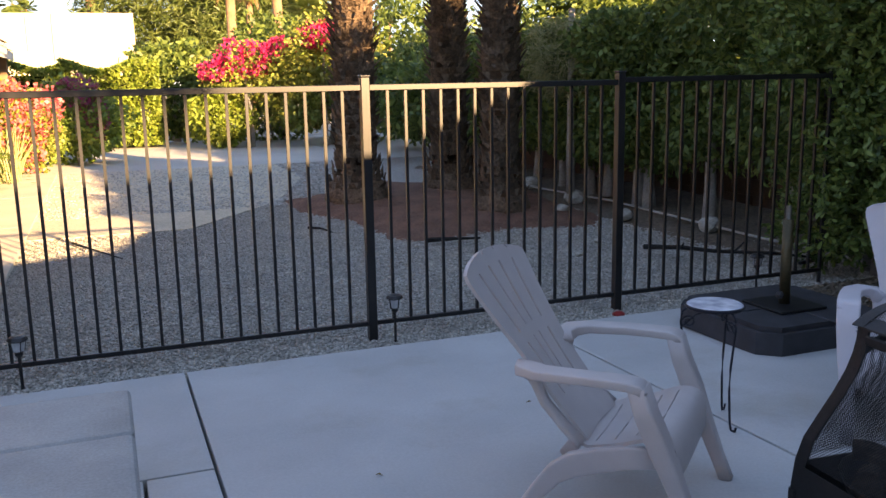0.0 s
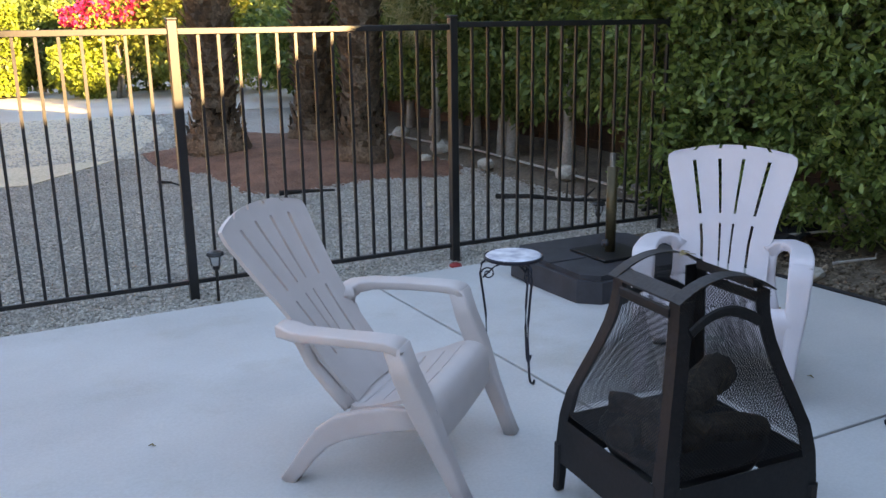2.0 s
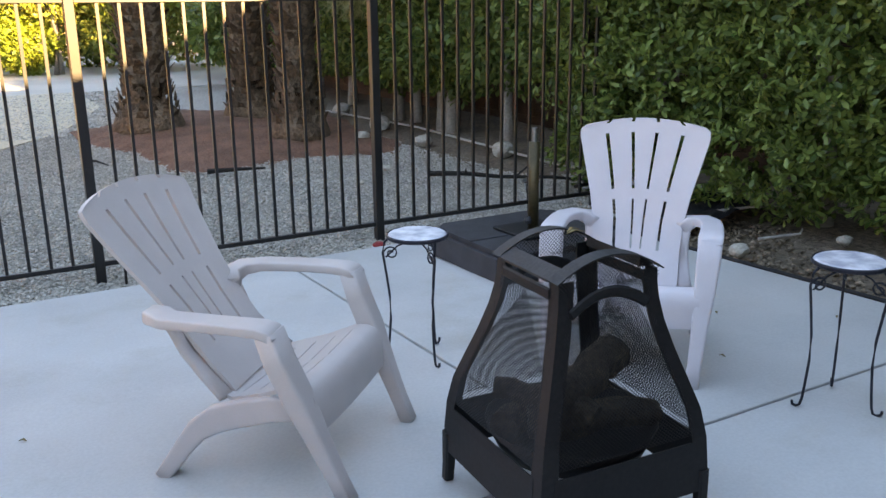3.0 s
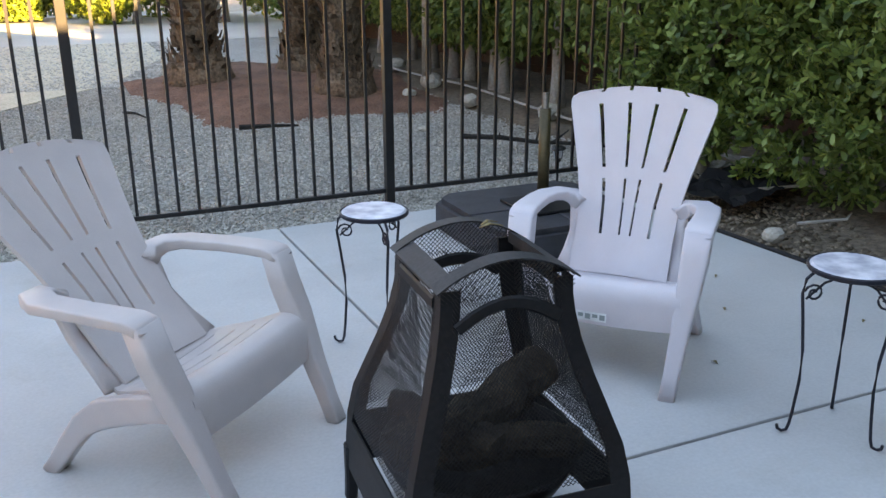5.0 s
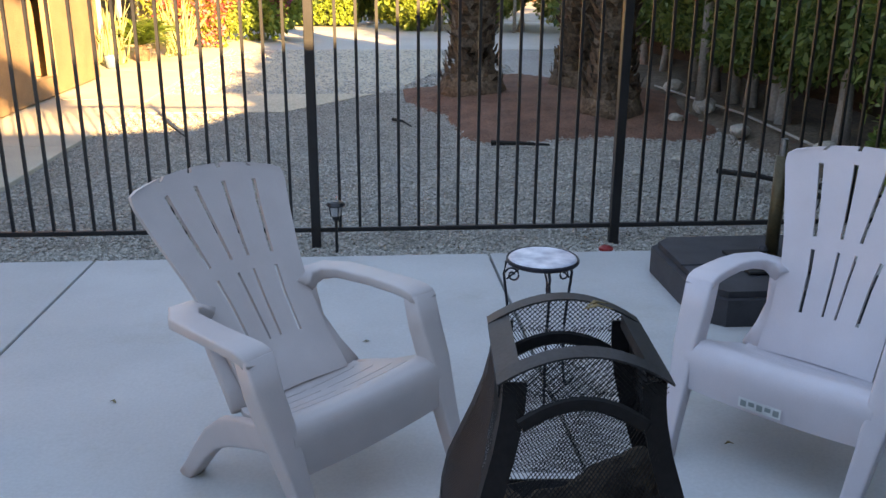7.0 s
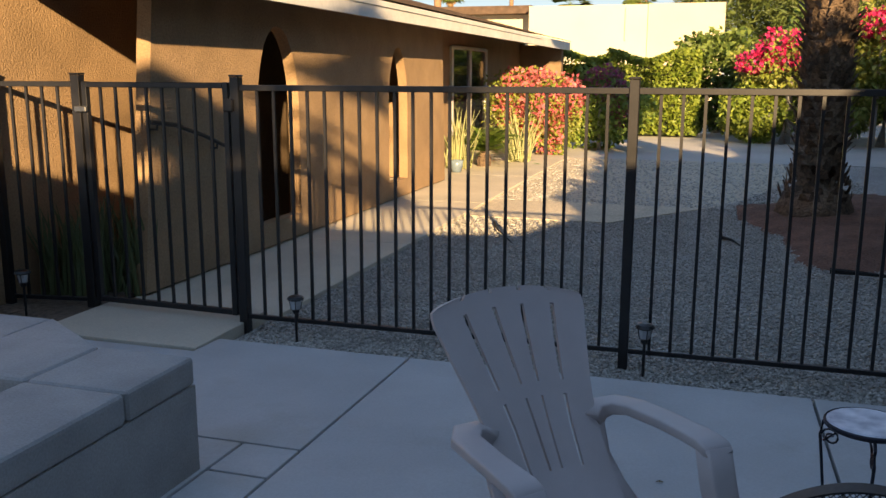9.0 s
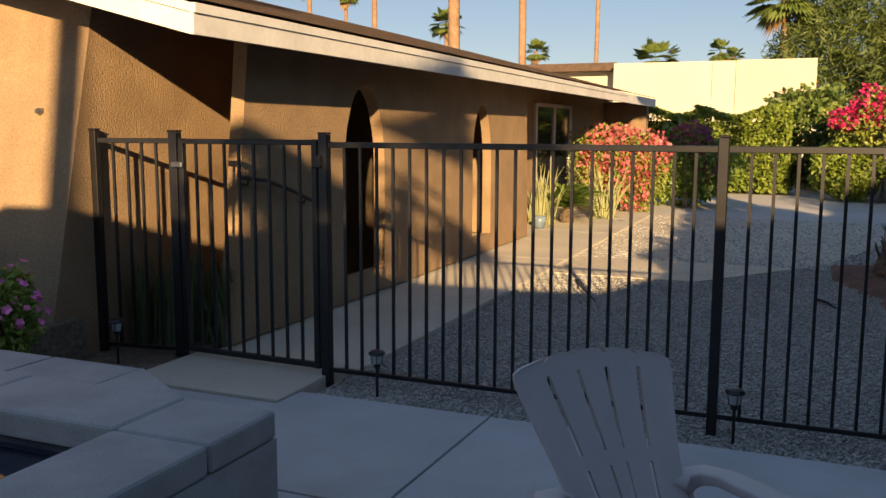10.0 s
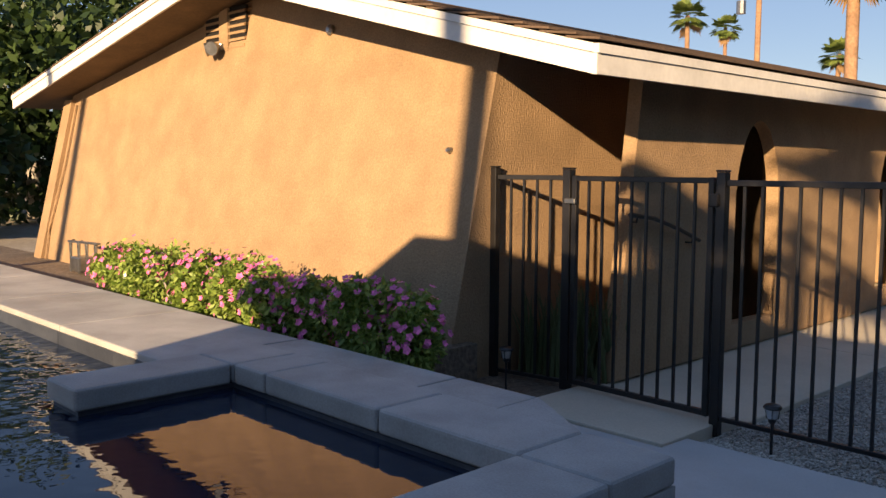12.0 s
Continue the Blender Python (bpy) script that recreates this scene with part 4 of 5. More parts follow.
def log(at, rz, length, r, tilt=0):
    e = thing("log", (PIT[0] + at[0], PIT[1] + at[1], PIT_Z + at[2]), "half-burnt grey-brown log in the fire pit", "log", rz, "logs in the fire pit")
    rng = random.Random(int(rz * 7) + 3)
    pts = [(length * (i / 7 - 0.5), rng.uniform(-0.012, 0.012), length * (i / 7 - 0.5) * math.tan(radians(tilt)) + rng.uniform(-0.008, 0.008)) for i in range(8)]
    part("wood", sweep(pts, [(r * rng.uniform(0.75, 1.1), r * rng.uniform(0.75, 1.1)) for _ in pts], 9), M_WOOD, e)


log((-0.02, 0.07, 0.285), 12, 0.40, 0.058, 3)
log((0.02, -0.07, 0.285), 168, 0.38, 0.052, 4)
log((0.03, 0.0, 0.365), 22, 0.38, 0.056, 7)
log((-0.10, -0.01, 0.34), 118, 0.30, 0.036, 5)
dry = thing("dry_leaf", (PIT[0] + 0.07, PIT[1] + 0.09, PIT_Z + 0.742), "curled dry palm leaf scrap on the fire pit", "leaf")
part("blade", sweep([(-0.03, 0, 0.03), (0, 0.006, 0.036), (0.035, 0, 0.028)], [(0.002, 0.001), (0.009, 0.002), (0.001, 0.001)], 6), M_DRYLEAF, dry)
part("blade", sweep([(-0.02, 0.012, 0.032), (0, 0.018, 0.040), (0.03, 0.022, 0.032)], [(0.002, 0.001), (0.007, 0.002), (0.001, 0.001)], 6), M_DRYLEAF, dry)


# ---- mosaic plant stands ----
def scroll(c, r, turns, start, plane):
    """A flat spiral of wrought iron in the upright plane turned by that angle."""
    pts = []
    for i in range(16):
        t = i / 15
        a = start + turns * 2 * math.pi * t
        q = r * (1 - 0.75 * t)
        u = c[0] + q * math.cos(a)
        pts.append((u * math.cos(plane), u * math.sin(plane), c[1] + q * math.sin(a)))
    return pts


def stand(x, y, rz, label):
    e = thing("plant_stand", (x, y, patio_z(y)), label, "side table", rz, "small mosaic tables")
    e.scale = (1.0, 1.0, 0.965)
    part("tile_top", lathe([(0.112, 0.536), (0.119, 0.540), (0.119, 0.551), (0.112, 0.556)], 28), M_TILE, e, "white marbled mosaic top", smooth=False)
    part("rim", sweep([(0.123 * math.cos(t * math.pi / 16), 0.123 * math.sin(t * math.pi / 16), 0.545) for t in range(33)], (0.0045, 0.009), 6), M_IRON, e)
    for k in range(3):
        a = k * 2 * math.pi / 3
        ca, sa = math.cos(a), math.sin(a)
        prof = [(0.115, 0.535), (0.135, 0.515), (0.142, 0.47), (0.130, 0.38), (0.118, 0.28), (0.116, 0.18), (0.124, 0.08), (0.130, 0.03), (0.137, 0.008), (0.152, 0.005), (0.165, 0.014), (0.168, 0.028)]
        leg = part("leg", tube([(r * ca, r * sa, z) for r, z in prof], 0.0052, 6), M_IRON, e)
        part("scroll", tube(scroll((0.108, 0.468), 0.03, 1.4, 0.2, a), 0.0038, 5), M_IRON, leg)
        part("brace", tube([(0.13 * ca, 0.13 * sa, 0.45), (0.08 * ca, 0.08 * sa, 0.50), (0.0, 0.0, 0.53)], 0.0038, 5), M_IRON, leg)
    return e


stand(0.92, 2.85, 30, "round mosaic plant stand with black wrought-iron legs")
stand(1.94, 1.62, 40, "round mosaic plant stand with scrolled iron legs")

# ---- umbrella base ----
umb = thing("umbrella_base", (2.235, 3.865, patio_z(3.865)), "dark resin umbrella base with a bronze pole stub", "umbrella base", 0)
O = [(-0.46, -0.30), (-0.36, -0.40), (0.36, -0.40), (0.46, -0.30), (0.46, 0.38), (0.36, 0.48), (-0.36, 0.48), (-0.46, 0.38)]
bm = prism(O, 0.0, 0.165, 0.03)
part("weight_tank", bm, M_BASE, umb)
part("ground_plate", solid(-0.17, 0.17, -0.17, 0.17, 0.166, 0.182, 0.004), M_STEEL, umb)
part("rib", solid(-0.012, 0.012, -0.44, -0.18, 0.163, 0.172, 0.003), M_BASE, umb)
part("rib", solid(-0.44, -0.18, -0.012, 0.012, 0.163, 0.172, 0.003), M_BASE, umb)
part("pole", tube([(0, 0, 0.182), (0, 0, 0.69)], 0.031, 14), M_BRONZE, umb, smooth=True)
part("pole_tip", tube([(0, 0, 0.69), (0, 0, 0.77)], 0.017, 12), M_GREYM, umb, "bare grey metal tube")
part("knob", lathe([(0.018, -0.02), (0.024, 0.0), (0.016, 0.02)], 10), M_BASE, umb).location = (-0.045, -0.01, 0.24)


# ---- path lights ----
def path_light(x, y, z0=0.0, h=0.262, label="small black solar path light staked by the fence"):
    e = thing("path_light", (x, y, z0), label, "garden light", group="solar path lights")
    part("stake", tube([(0, 0, -0.03), (0, 0, h - 0.115)], 0.009, 6), M_FENCE, e)
    part("collar", lathe([(0.012, h - 0.122), (0.022, h - 0.108), (0.022, h - 0.095), (0.03, h - 0.088)], 10), M_FENCE, e)
    part("lens", lathe([(0.028, h - 0.087), (0.038, h - 0.03)], 10), M_LENS, e, "clear ribbed plastic lens")
    part("cap", lathe([(0.05, h - 0.03), (0.055, h - 0.024), (0.045, h - 0.008), (0.02, h)], 12), M_FENCE, e)
    for k in range(4):
        a = k * math.pi / 2 + 0.4
        part("rib", tube([(0.031 * math.cos(a), 0.031 * math.sin(a), h - 0.09), (0.041 * math.cos(a), 0.041 * math.sin(a), h - 0.028)], 0.003, 4), M_FENCE, e)


path_light(0.122, 4.91, -0.075, 0.325)
path_light(-2.01, 4.89, -0.075, 0.325)
path_light(3.06, 5.06, -0.06, 0.28)
path_light(-3.93, 4.72, 0.0, 0.32, "small black solar path light beside the gate plants")


# ---- plants ----
def shrub(name, x, y, label, category, seed, lobes, leaf, count, material, trunks=(), ground=0.0, bark=None, group="", whorl=0, size=1.0):
    """Stems and a crown of single leaves gathered in lobes (centre, radii)."""
    rng = np.random.default_rng(seed)
    e = thing(name, (x, y, ground), label, category, group=group)
    e.scale = (size, size, size)
    for pts, radii in trunks:
        part("trunk", tube(pts, radii, 8), bark or M_GREYBARK, e, smooth=True)
    P, D = [], []
    vol = [r[0] * r[1] + r[0] * r[2] + r[1] * r[2] for _, r in lobes]
    for (c, r), v in zip(lobes, vol):
        p, d = blob(rng, int(count * v / sum(vol)), c, r, 0.5, 0.25)
        P.append(p)
        D.append(d)
    P, D = np.concatenate(P), np.concatenate(D)
    me = rosette_mesh("crown", P, D, leaf[0], leaf[1], whorl, rng) if whorl else leaf_mesh("crown", P, leaf[0], leaf[1], rng, D)
    crown("crown", me, material, e)
    return e


def bent_trunk(rng, h, r0, r1, lean=0.15):
    dx, dy = rng.uniform(-lean, lean), rng.uniform(-lean, lean)
    return [(dx * (i / 4) ** 2, dy * (i / 4), h * i / 4 - 0.05) for i in range(5)], [r0 * 1.25] + [r0 + (r1 - r0) * i / 4 for i in range(1, 5)]


# the near hedge beside the patio
for i, (x, y) in enumerate(((4.45, -0.6), (4.4, 0.9), (4.42, 2.3), (4.38, 3.6), (4.22, 5.0))):
    rng = random.Random(40 + i)
    lobes = [((-0.3, 0.1, 0.52), (0.42, 0.7, 0.42)), ((0, 0, 1.5), (0.8, 0.95, 1.1)), ((0.0, 0.1, 2.6), (0.9, 1.0, 1.0)), ((-0.25, -0.35, 0.9), (0.5, 0.6, 0.62)), ((-0.2, 0.4, 1.9), (0.62, 0.6, 0.8)), ((-0.3, 0.0, 3.3), (0.7, 0.9, 0.6)), ((-0.1, -0.4, 2.2), (0.7, 0.6, 0.7))]
    trunks = [bent_trunk(rng, 2.2, 0.05, 0.02) for _ in range(3)]
    trunks = [([(px + 0.12 * (k - 1), py + 0.2 * (k - 1), pz) for px, py, pz in t[0]], t[1]) for k, t in enumerate(trunks)]
    shrub("hedge_shrub", x, y, "tall dark green broad-leaved hedge shrub beside the patio", "hedge", 100 + i, lobes, (0.070, 0.027), 7800, L_HEDGE, trunks, -0.035, group="hedge beside the patio", whorl=8)

# the row of hedge trees along the block wall
for i, (x, y) in enumerate(((4.62, 6.45), (4.6, 7.7), (4.55, 8.95), (4.6, 9.3), (4.7, 10.3), (4.65, 10.75), (4.8, 11.9), (4.9, 13.1), (4.9, 14.6), (5.0, 16.2))):
    low = 1.0 if y < 8.5 else 0.6
    y -= 0.14 * max(0.0, y - 7.0)
    rng = random.Random(70 + i)
    lobes = [((0, 0, 1.65 * low), (0.7, 0.85, 0.9 * low)), ((0.1, 0, 2.6 * low), (0.85, 0.9, 0.9 * low)), ((-0.2, 0.1, 3.3 * low), (0.75, 0.85, 0.7 * low)), ((-0.15, -0.2, 1.15), (0.6, 0.65, 0.6))]
    shrub("hedge_tree", x, y, "pale-trunked hedge tree with dense dark leaves", "tree", 200 + i, lobes, (0.095, 0.045), 9500, L_DARK, [bent_trunk(rng, 1.6, 0.075, 0.04, 0.1)], -0.03, group="hedge trees by the wall")


def boot_trunk(e, h, r, seed, zs=0.0):
    """A palm trunk clad in the stubs of cut fronds."""
    rng = random.Random(seed)
    part("trunk", tube([(0, 0, -0.05), (0, 0, 0.25), (0, 0, 0.6), (0.03, 0, h * 0.5), (0.05, 0, h)], [r * 1.7, r * 1.3, r * 0.97, r * 0.86, r * 0.8], 14), M_BARK, e, smooth=True)
    quads = []
    rows = int((h - 0.1) / 0.085)
    for j in range(rows):
        z = 0.2 + j * 0.085
        rr = r * (1.28 - 0.95 * (z - 0.25) if z < 0.6 else 0.9)
        for k in range(15):
            a = 2 * math.pi * (k + 0.5 * (j % 2)) / 15 + rng.uniform(-0.12, 0.12)
            w, out, up = 0.055 * rng.uniform(0.7, 1.4), (0.075 if z > 0.7 else 0.03) * rng.uniform(0.3, 2.0), 0.12 * rng.uniform(0.5, 1.4)
            c, s = math.cos(a), math.sin(a)
            tc, ts = -s, c
            b0 = (rr * c - w * tc, rr * s - w * ts, z)
            b1 = (rr * c + w * tc, rr * s + w * ts, z)
            t1 = ((rr + out) * c + 0.45 * w * tc, (rr + out) * s + 0.45 * w * ts, z + up)
            t0 = ((rr + out) * c - 0.45 * w * tc, (rr + out) * s - 0.45 * w * ts, z + up)
            quads.append((b0, b1, t1, t0))
    me = plate_mesh("bark", quads)
    me.materials.append(M_BARK)
    ob = new("bark", me)
    ob.parent = e
    tagged(ob, label="rough brown stubs of cut fronds", kind="stuff")


def fan_crown(e, h, size, n, seed, material=None, skirt=0, x=0.05, broad=0.03):
    """Fan fronds on stalks round the head of a palm."""
    rng = random.Random(seed)
    for kind in ("fresh", "dry") if skirt else ("fresh",):
        quads = []
        for i in range(n if kind == "fresh" else skirt):
            az = rng.uniform(0, 2 * math.pi)
            el = rng.uniform(-0.75, 1.25) if kind == "fresh" else rng.uniform(-1.35, -0.75)
            st = size * rng.uniform(0.35, 0.55)
            d = Vector((math.cos(az) * math.cos(el), math.sin(az) * math.cos(el), math.sin(el)))
            root = Vector((x, 0, h))
            hub = root + d * st
            side = Vector((-math.sin(az), math.cos(az), 0))
            over = side.cross(d)
            quads.append((root - side * 0.012, root + side * 0.012, hub + side * 0.01, hub - side * 0.01))
            blades = 13
            for b in range(blades):
                t = (b / (blades - 1) - 0.5) * 2.5
                bd = d * math.cos(t) + side * math.sin(t)
                ln = size * 0.55 * (1 - 0.22 * abs(t)) * rng.uniform(0.85, 1.1)
                tip = hub + bd * ln - Vector((0, 0, 0.22 * ln)) - over * 0.05 * ln
                mid = hub + bd * ln * 0.55
                ww = bd.cross(over).normalized() * size * broad
                quads.append((hub, mid - ww, tip, mid + ww))
        me = plate_mesh("fronds", [[tuple(v) for v in q] for q in quads])
        crown("fronds" if kind == "fresh" else "dry_skirt", me, (material or L_FROND) if kind == "fresh" else L_DRYFROND, e)


for i, (x, y, r, h) in enumerate(((1.60, 11.05, 0.285, 5.0), (3.05, 11.4, 0.27, 5.4), (2.93, 9.4, 0.23, 5.0))):
    e = thing("palm_tree", (x, y, 0), "palm tree with a rough brown trunk rising from red soil", "palm tree", 40 * i, "palms in the gravel yard")
    boot_trunk(e, h, r, 300 + i)
    fan_crown(e, h, 1.5, 26, 310 + i, skirt=10)


def far_palm(x, y, h, size, seed, r=0.16, label="tall fan palm against the sky", skirt=2, n=42):
    e = thing("fan_palm", (x, y, -0.08), label, "palm tree", group="skyline palms")
    rng = random.Random(seed)
    lx, ly = rng.uniform(-0.02, 0.02) * h, rng.uniform(-0.02, 0.02) * h
    part("trunk", tube([(0, 0, 0), (lx * 0.3, ly * 0.3, h * 0.4), (lx, ly, h)], [r * 1.4, r * 1.05, r], 8), M_BARK2, e, smooth=True)
    fan_crown(e, h, size, n, seed + 1, skirt=skirt, x=lx, broad=0.05)


FAR = ((-40.6, 68.8, 14.8, 1.9, 0.2), (-45, 83.5, 15.9, 1.8, 0.2), (-11.46, 29.85, 8.25, 1.5, 0.2), (-30.05, 74.2, 11.1, 1.8, 0.2), (-17.5, 57.3, 12.0, 1.9, 0.24), (-17.3, 78.1, 18.5, 1.8, 0.18), (-30.8, 105.6, 11.2, 1.9, 0.2), (-10.65, 69.2, 6.9, 2.1, 0.25),
       (-1.6, 71, 11.5, 3.1, 0.33), (-9.5, 109.7, 10.9, 1.8, 0.2), (-9.2, 124.8, 11.5, 1.7, 0.2), (16.9, 57, 6.3, 1.1, 0.12), (5.3, 35.2, 6.2, 1.5, 0.19), (5.2, 47.4, 7.4, 1.6, 0.24), (7.25, 54.1, 7.5, 1.6, 0.2), (8.3, 43.7, 4.75, 1.9, 0.2), (9.8, 18.7, 3.5, 1.7, 0.16), (12.4, 19.5, 4.0, 1.7, 0.16))
for i, (x, y, h, s, r) in enumerate(FAR):
    far_palm(x, y, h, s, 400 + 3 * i, r)
# unseen palms behind the walker, set so their shadows fall on the stucco walls
far_palm(1.30, -9.4, 8.2, 1.2, 501, 0.12, "slim fan palm behind the patio house", 4)
far_palm(2.93, -7.4, 5.7, 1.75, 504, 0.10, "fan palm behind the patio house", 0, 12)
# added only to cast the thin upright shadow near the wall's far end
far_palm(-6.95, -8.0, 9.0, 1.2, 510, 0.09, "unseen slim palm set for a thin wall shadow", 8)

pole = thing("utility_pole", (-26.7, 53.65, -0.08), "brown wooden utility pole with a transformer and wires", "utility pole")
part("pole", tube([(0, 0, 0), (0, 0, 17)], [0.2, 0.16], 8), M_BARK2, pole)
part("crossarm", solid(-1.2, 1.2, -0.06, 0.06, 15.8, 15.95), M_BARK2, pole)
part("transformer", lathe([(0.3, 11.6), (0.3, 12.4)], 10), M_GREYM, pole).location = (-1.2, 0, 0)
for x in (-1.1, 0, 1.1):
    part("wire", tube([(x - 25 * k / 6, -8 * k / 6, 15.95 - 2.2 * (1 - ((k - 3) / 3) ** 2)) for k in range(7)], 0.02, 4), M_STEEL, pole)


def box_hedge(name, x0, x1, y0, y1, z1, label, material, seed, n, leaf, group="", core=True, category="hedge"):
    """A clipped hedge: dark core for the inner shade, leaves on an uneven face."""
    rng = np.random.default_rng(seed)
    e = thing(name, ((x0 + x1) / 2, (y0 + y1) / 2, -0.02), label, category, group=group)
    w, d = (x1 - x0) / 2, (y1 - y0) / 2
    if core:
        part("shaded_core", solid(-w + 0.25, w - 0.25, -d + 0.25, d - 0.25, 0, z1 - 0.3), M_DARKGREEN, e)
    p = np.stack([rng.uniform(-w, w, n), rng.uniform(-d, d, n), rng.uniform(0.05, z1, n)], 1)
    face = rng.choice(4, n, p=[0.5, 0.22, 0.14, 0.14])
    depth = rng.uniform(0, 0.3, n) ** 1.3
    p[face == 0, 1] = -d + depth[face == 0]
    p[face == 1, 2] = z1 - depth[face == 1] * 0.8
    p[face == 2, 0] = -w + depth[face == 2]
    p[face == 3, 0] = w - depth[face == 3]
    ph = rng.uniform(0, 6, 4)
    p[:, 1] += 0.14 * np.sin(p[:, 0] * 2.3 + ph[0]) * np.sin(p[:, 2] * 2.9 + ph[1])
    p[:, 2] += (p[:, 2] / z1) * 0.13 * np.sin(p[:, 0] * 3.1 + ph[2])
    out = np.where((face == 0)[:, None], np.array([0, -1, 0.3]), np.array([0, -0.3, 1.0]))
    crown("crown", leaf_mesh("crown", p, leaf[0], leaf[1], rng, out), material, e)
    return e


# near-black fill; the shade between the hedge leaves is put into this colour
M_DARKGREEN = mat("hedge_inner_shade", (0.025, 0.035, 0.015), 0.95, vary=0.3, scale=3, fine=20, bump=0.5)
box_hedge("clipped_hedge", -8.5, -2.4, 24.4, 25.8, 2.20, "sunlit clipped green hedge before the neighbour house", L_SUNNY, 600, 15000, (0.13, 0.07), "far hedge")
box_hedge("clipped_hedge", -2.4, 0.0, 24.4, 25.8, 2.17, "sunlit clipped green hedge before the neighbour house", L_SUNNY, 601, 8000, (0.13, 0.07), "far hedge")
shrub("round_bush", 1.4, 23.3, "rounded bright green bush at the driveway edge", "bush", 610, [((0, 0, 0.95), (1.15, 0.9, 1.0))], (0.14, 0.08), 6000, L_SUNNY, ground=-0.05, size=0.81)
shrub("yellow_green_tree", 4.15, 22.7, "yellow-green leafy tree over the driveway", "tree", 611, [((0, 0, 2.5), (2.0, 1.4, 1.5)), ((-1.0, 0, 1.7), (1.2, 1.1, 1.3)), ((1.3, 0, 1.6), (1.2, 1.1, 1.4))], (0.16, 0.09), 12000, L_YELLOW, [([(0, 0, 0), (0.1, 0, 1.2), (0, 0, 2.2)], [0.14, 0.1, 0.06])], ground=-0.05, size=0.83)
shrub("bougainvillea", 2.0, 22.85, "bright red bougainvillea climbing above the hedge", "bush", 612, [((0.1, 0, 2.75), (1.1, 0.8, 0.6)), ((1.2, 0, 3.1), (0.6, 0.6, 0.32)), ((-0.9, 0, 2.35), (0.55, 0.6, 0.35))], (0.13, 0.10), 1500, L_BOUG, [([(0, 0, 0), (0.1, 0, 1.2), (0, 0, 2.4)], [0.09, 0.07, 0.04])], ground=-0.05, size=0.82)
shrub("bougainvillea_leaves", 2.15, 23.1, "green leaves behind the red bougainvillea", "bush", 613, [((0.2, 0.0, 2.3), (1.7, 1.0, 0.95)), ((1.6, 0, 2.6), (1.0, 0.9, 0.8))], (0.14, 0.08), 7000, L_YELLOW, [([(0, 0, 0), (0, 0, 2.0)], [0.08, 0.05])], ground=-0.05, size=0.81)
shrub("bougainvillea", 3.92, 22.3, "small red bougainvillea sprays in a green tree", "bush", 614, [((0.0, 0, 3.35), (0.8, 0.6, 0.45))], (0.13, 0.10), 700, L_BOUG, [([(0, 0, 0), (0, 0, 3.2)], [0.06, 0.04])], ground=-0.05, size=0.83)
boug = shrub("salmon_bougainvillea", -3.3, 18.4, "salmon pink bougainvillea beside the house", "bush", 615, [((0.1, 0, 1.25), (0.95, 0.9, 0.85)), ((0.5, -0.1, 0.7), (0.45, 0.5, 0.7)), ((0.9, 0.2, 1.35), (0.4, 0.5, 0.5))], (0.10, 0.08), 3000, L_SALMON, [([(0, 0, 0), (0, 0, 1.2)], [0.06, 0.04])], ground=-0.05, size=0.88)
green = np.random.default_rng(619)
P, D = zip(*[blob(green, 2400, c, q, 0.5, 0.25) for c, q in (((-0.2, 0.05, 1.1), (0.95, 0.9, 1.0)), ((0.5, 0.0, 0.9), (0.8, 0.6, 0.9)))])
crown("leaves", leaf_mesh("leaves", np.concatenate(P), 0.10, 0.055, green, np.concatenate(D)), L_YELLOW, boug)
shrub("purple_bougainvillea", -2.0, 19.8, "purple bougainvillea over dark green leaves", "bush", 616, [((0.1, 0, 1.7), (0.5, 0.5, 0.5)), ((0.5, 0, 1.2), (0.3, 0.4, 0.6))], (0.10, 0.08), 900, L_PURPLE, [([(0, 0, 0), (0, 0, 1.5)], [0.06, 0.04])], ground=-0.05, size=0.86)
shrub("dark_bush", -2.1, 20.1, "dark green leafy bush beside the house", "bush", 617, [((0, 0, 1.0), (1.3, 0.9, 1.0))], (0.13, 0.08), 4500, L_VINCA, ground=-0.05, size=0.86)
shrub("purple_bougainvillea", -3.0, 22.7, "purple-leaved shrub at the hedge foot", "bush", 618, [((0, 0, 0.7), (0.6, 0.5, 0.75))], (0.12, 0.09), 1500, L_PURPLE, ground=-0.05, size=0.81)
# feathery tree behind the neighbour, dark trees beyond the pool, shade trees at the yard's end
for k, (x, y, s, h) in enumerate(((5.0, 72, 6.6, 9.0), (10.2, 68, 4.9, 6.6))):
    shrub("feathery_tree", x, y, "green feathery tree behind the neighbour house", "tree", 620 + k, [((0, 0, h), (s, s * 0.8, s * 0.85)), ((-s * 0.5, 0, h * 0.75), (s * 0.7, s * 0.6, s * 0.7)), ((s * 0.5, 0, h * 1.15), (s * 0.6, s * 0.6, s * 0.6))], (0.75, 0.10), 26000, L_FEATHER, [([(0, 0, 0), (0.2, 0, h * 0.5), (0, 0, h)], [0.3, 0.22, 0.1])])
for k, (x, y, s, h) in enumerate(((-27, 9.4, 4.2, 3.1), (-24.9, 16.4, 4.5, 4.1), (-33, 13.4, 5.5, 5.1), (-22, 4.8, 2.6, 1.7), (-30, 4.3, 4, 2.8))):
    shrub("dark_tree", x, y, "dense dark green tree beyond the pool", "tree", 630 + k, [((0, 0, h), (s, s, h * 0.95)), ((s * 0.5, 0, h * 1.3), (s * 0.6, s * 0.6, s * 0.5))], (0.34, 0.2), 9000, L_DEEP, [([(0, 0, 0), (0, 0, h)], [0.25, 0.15])])
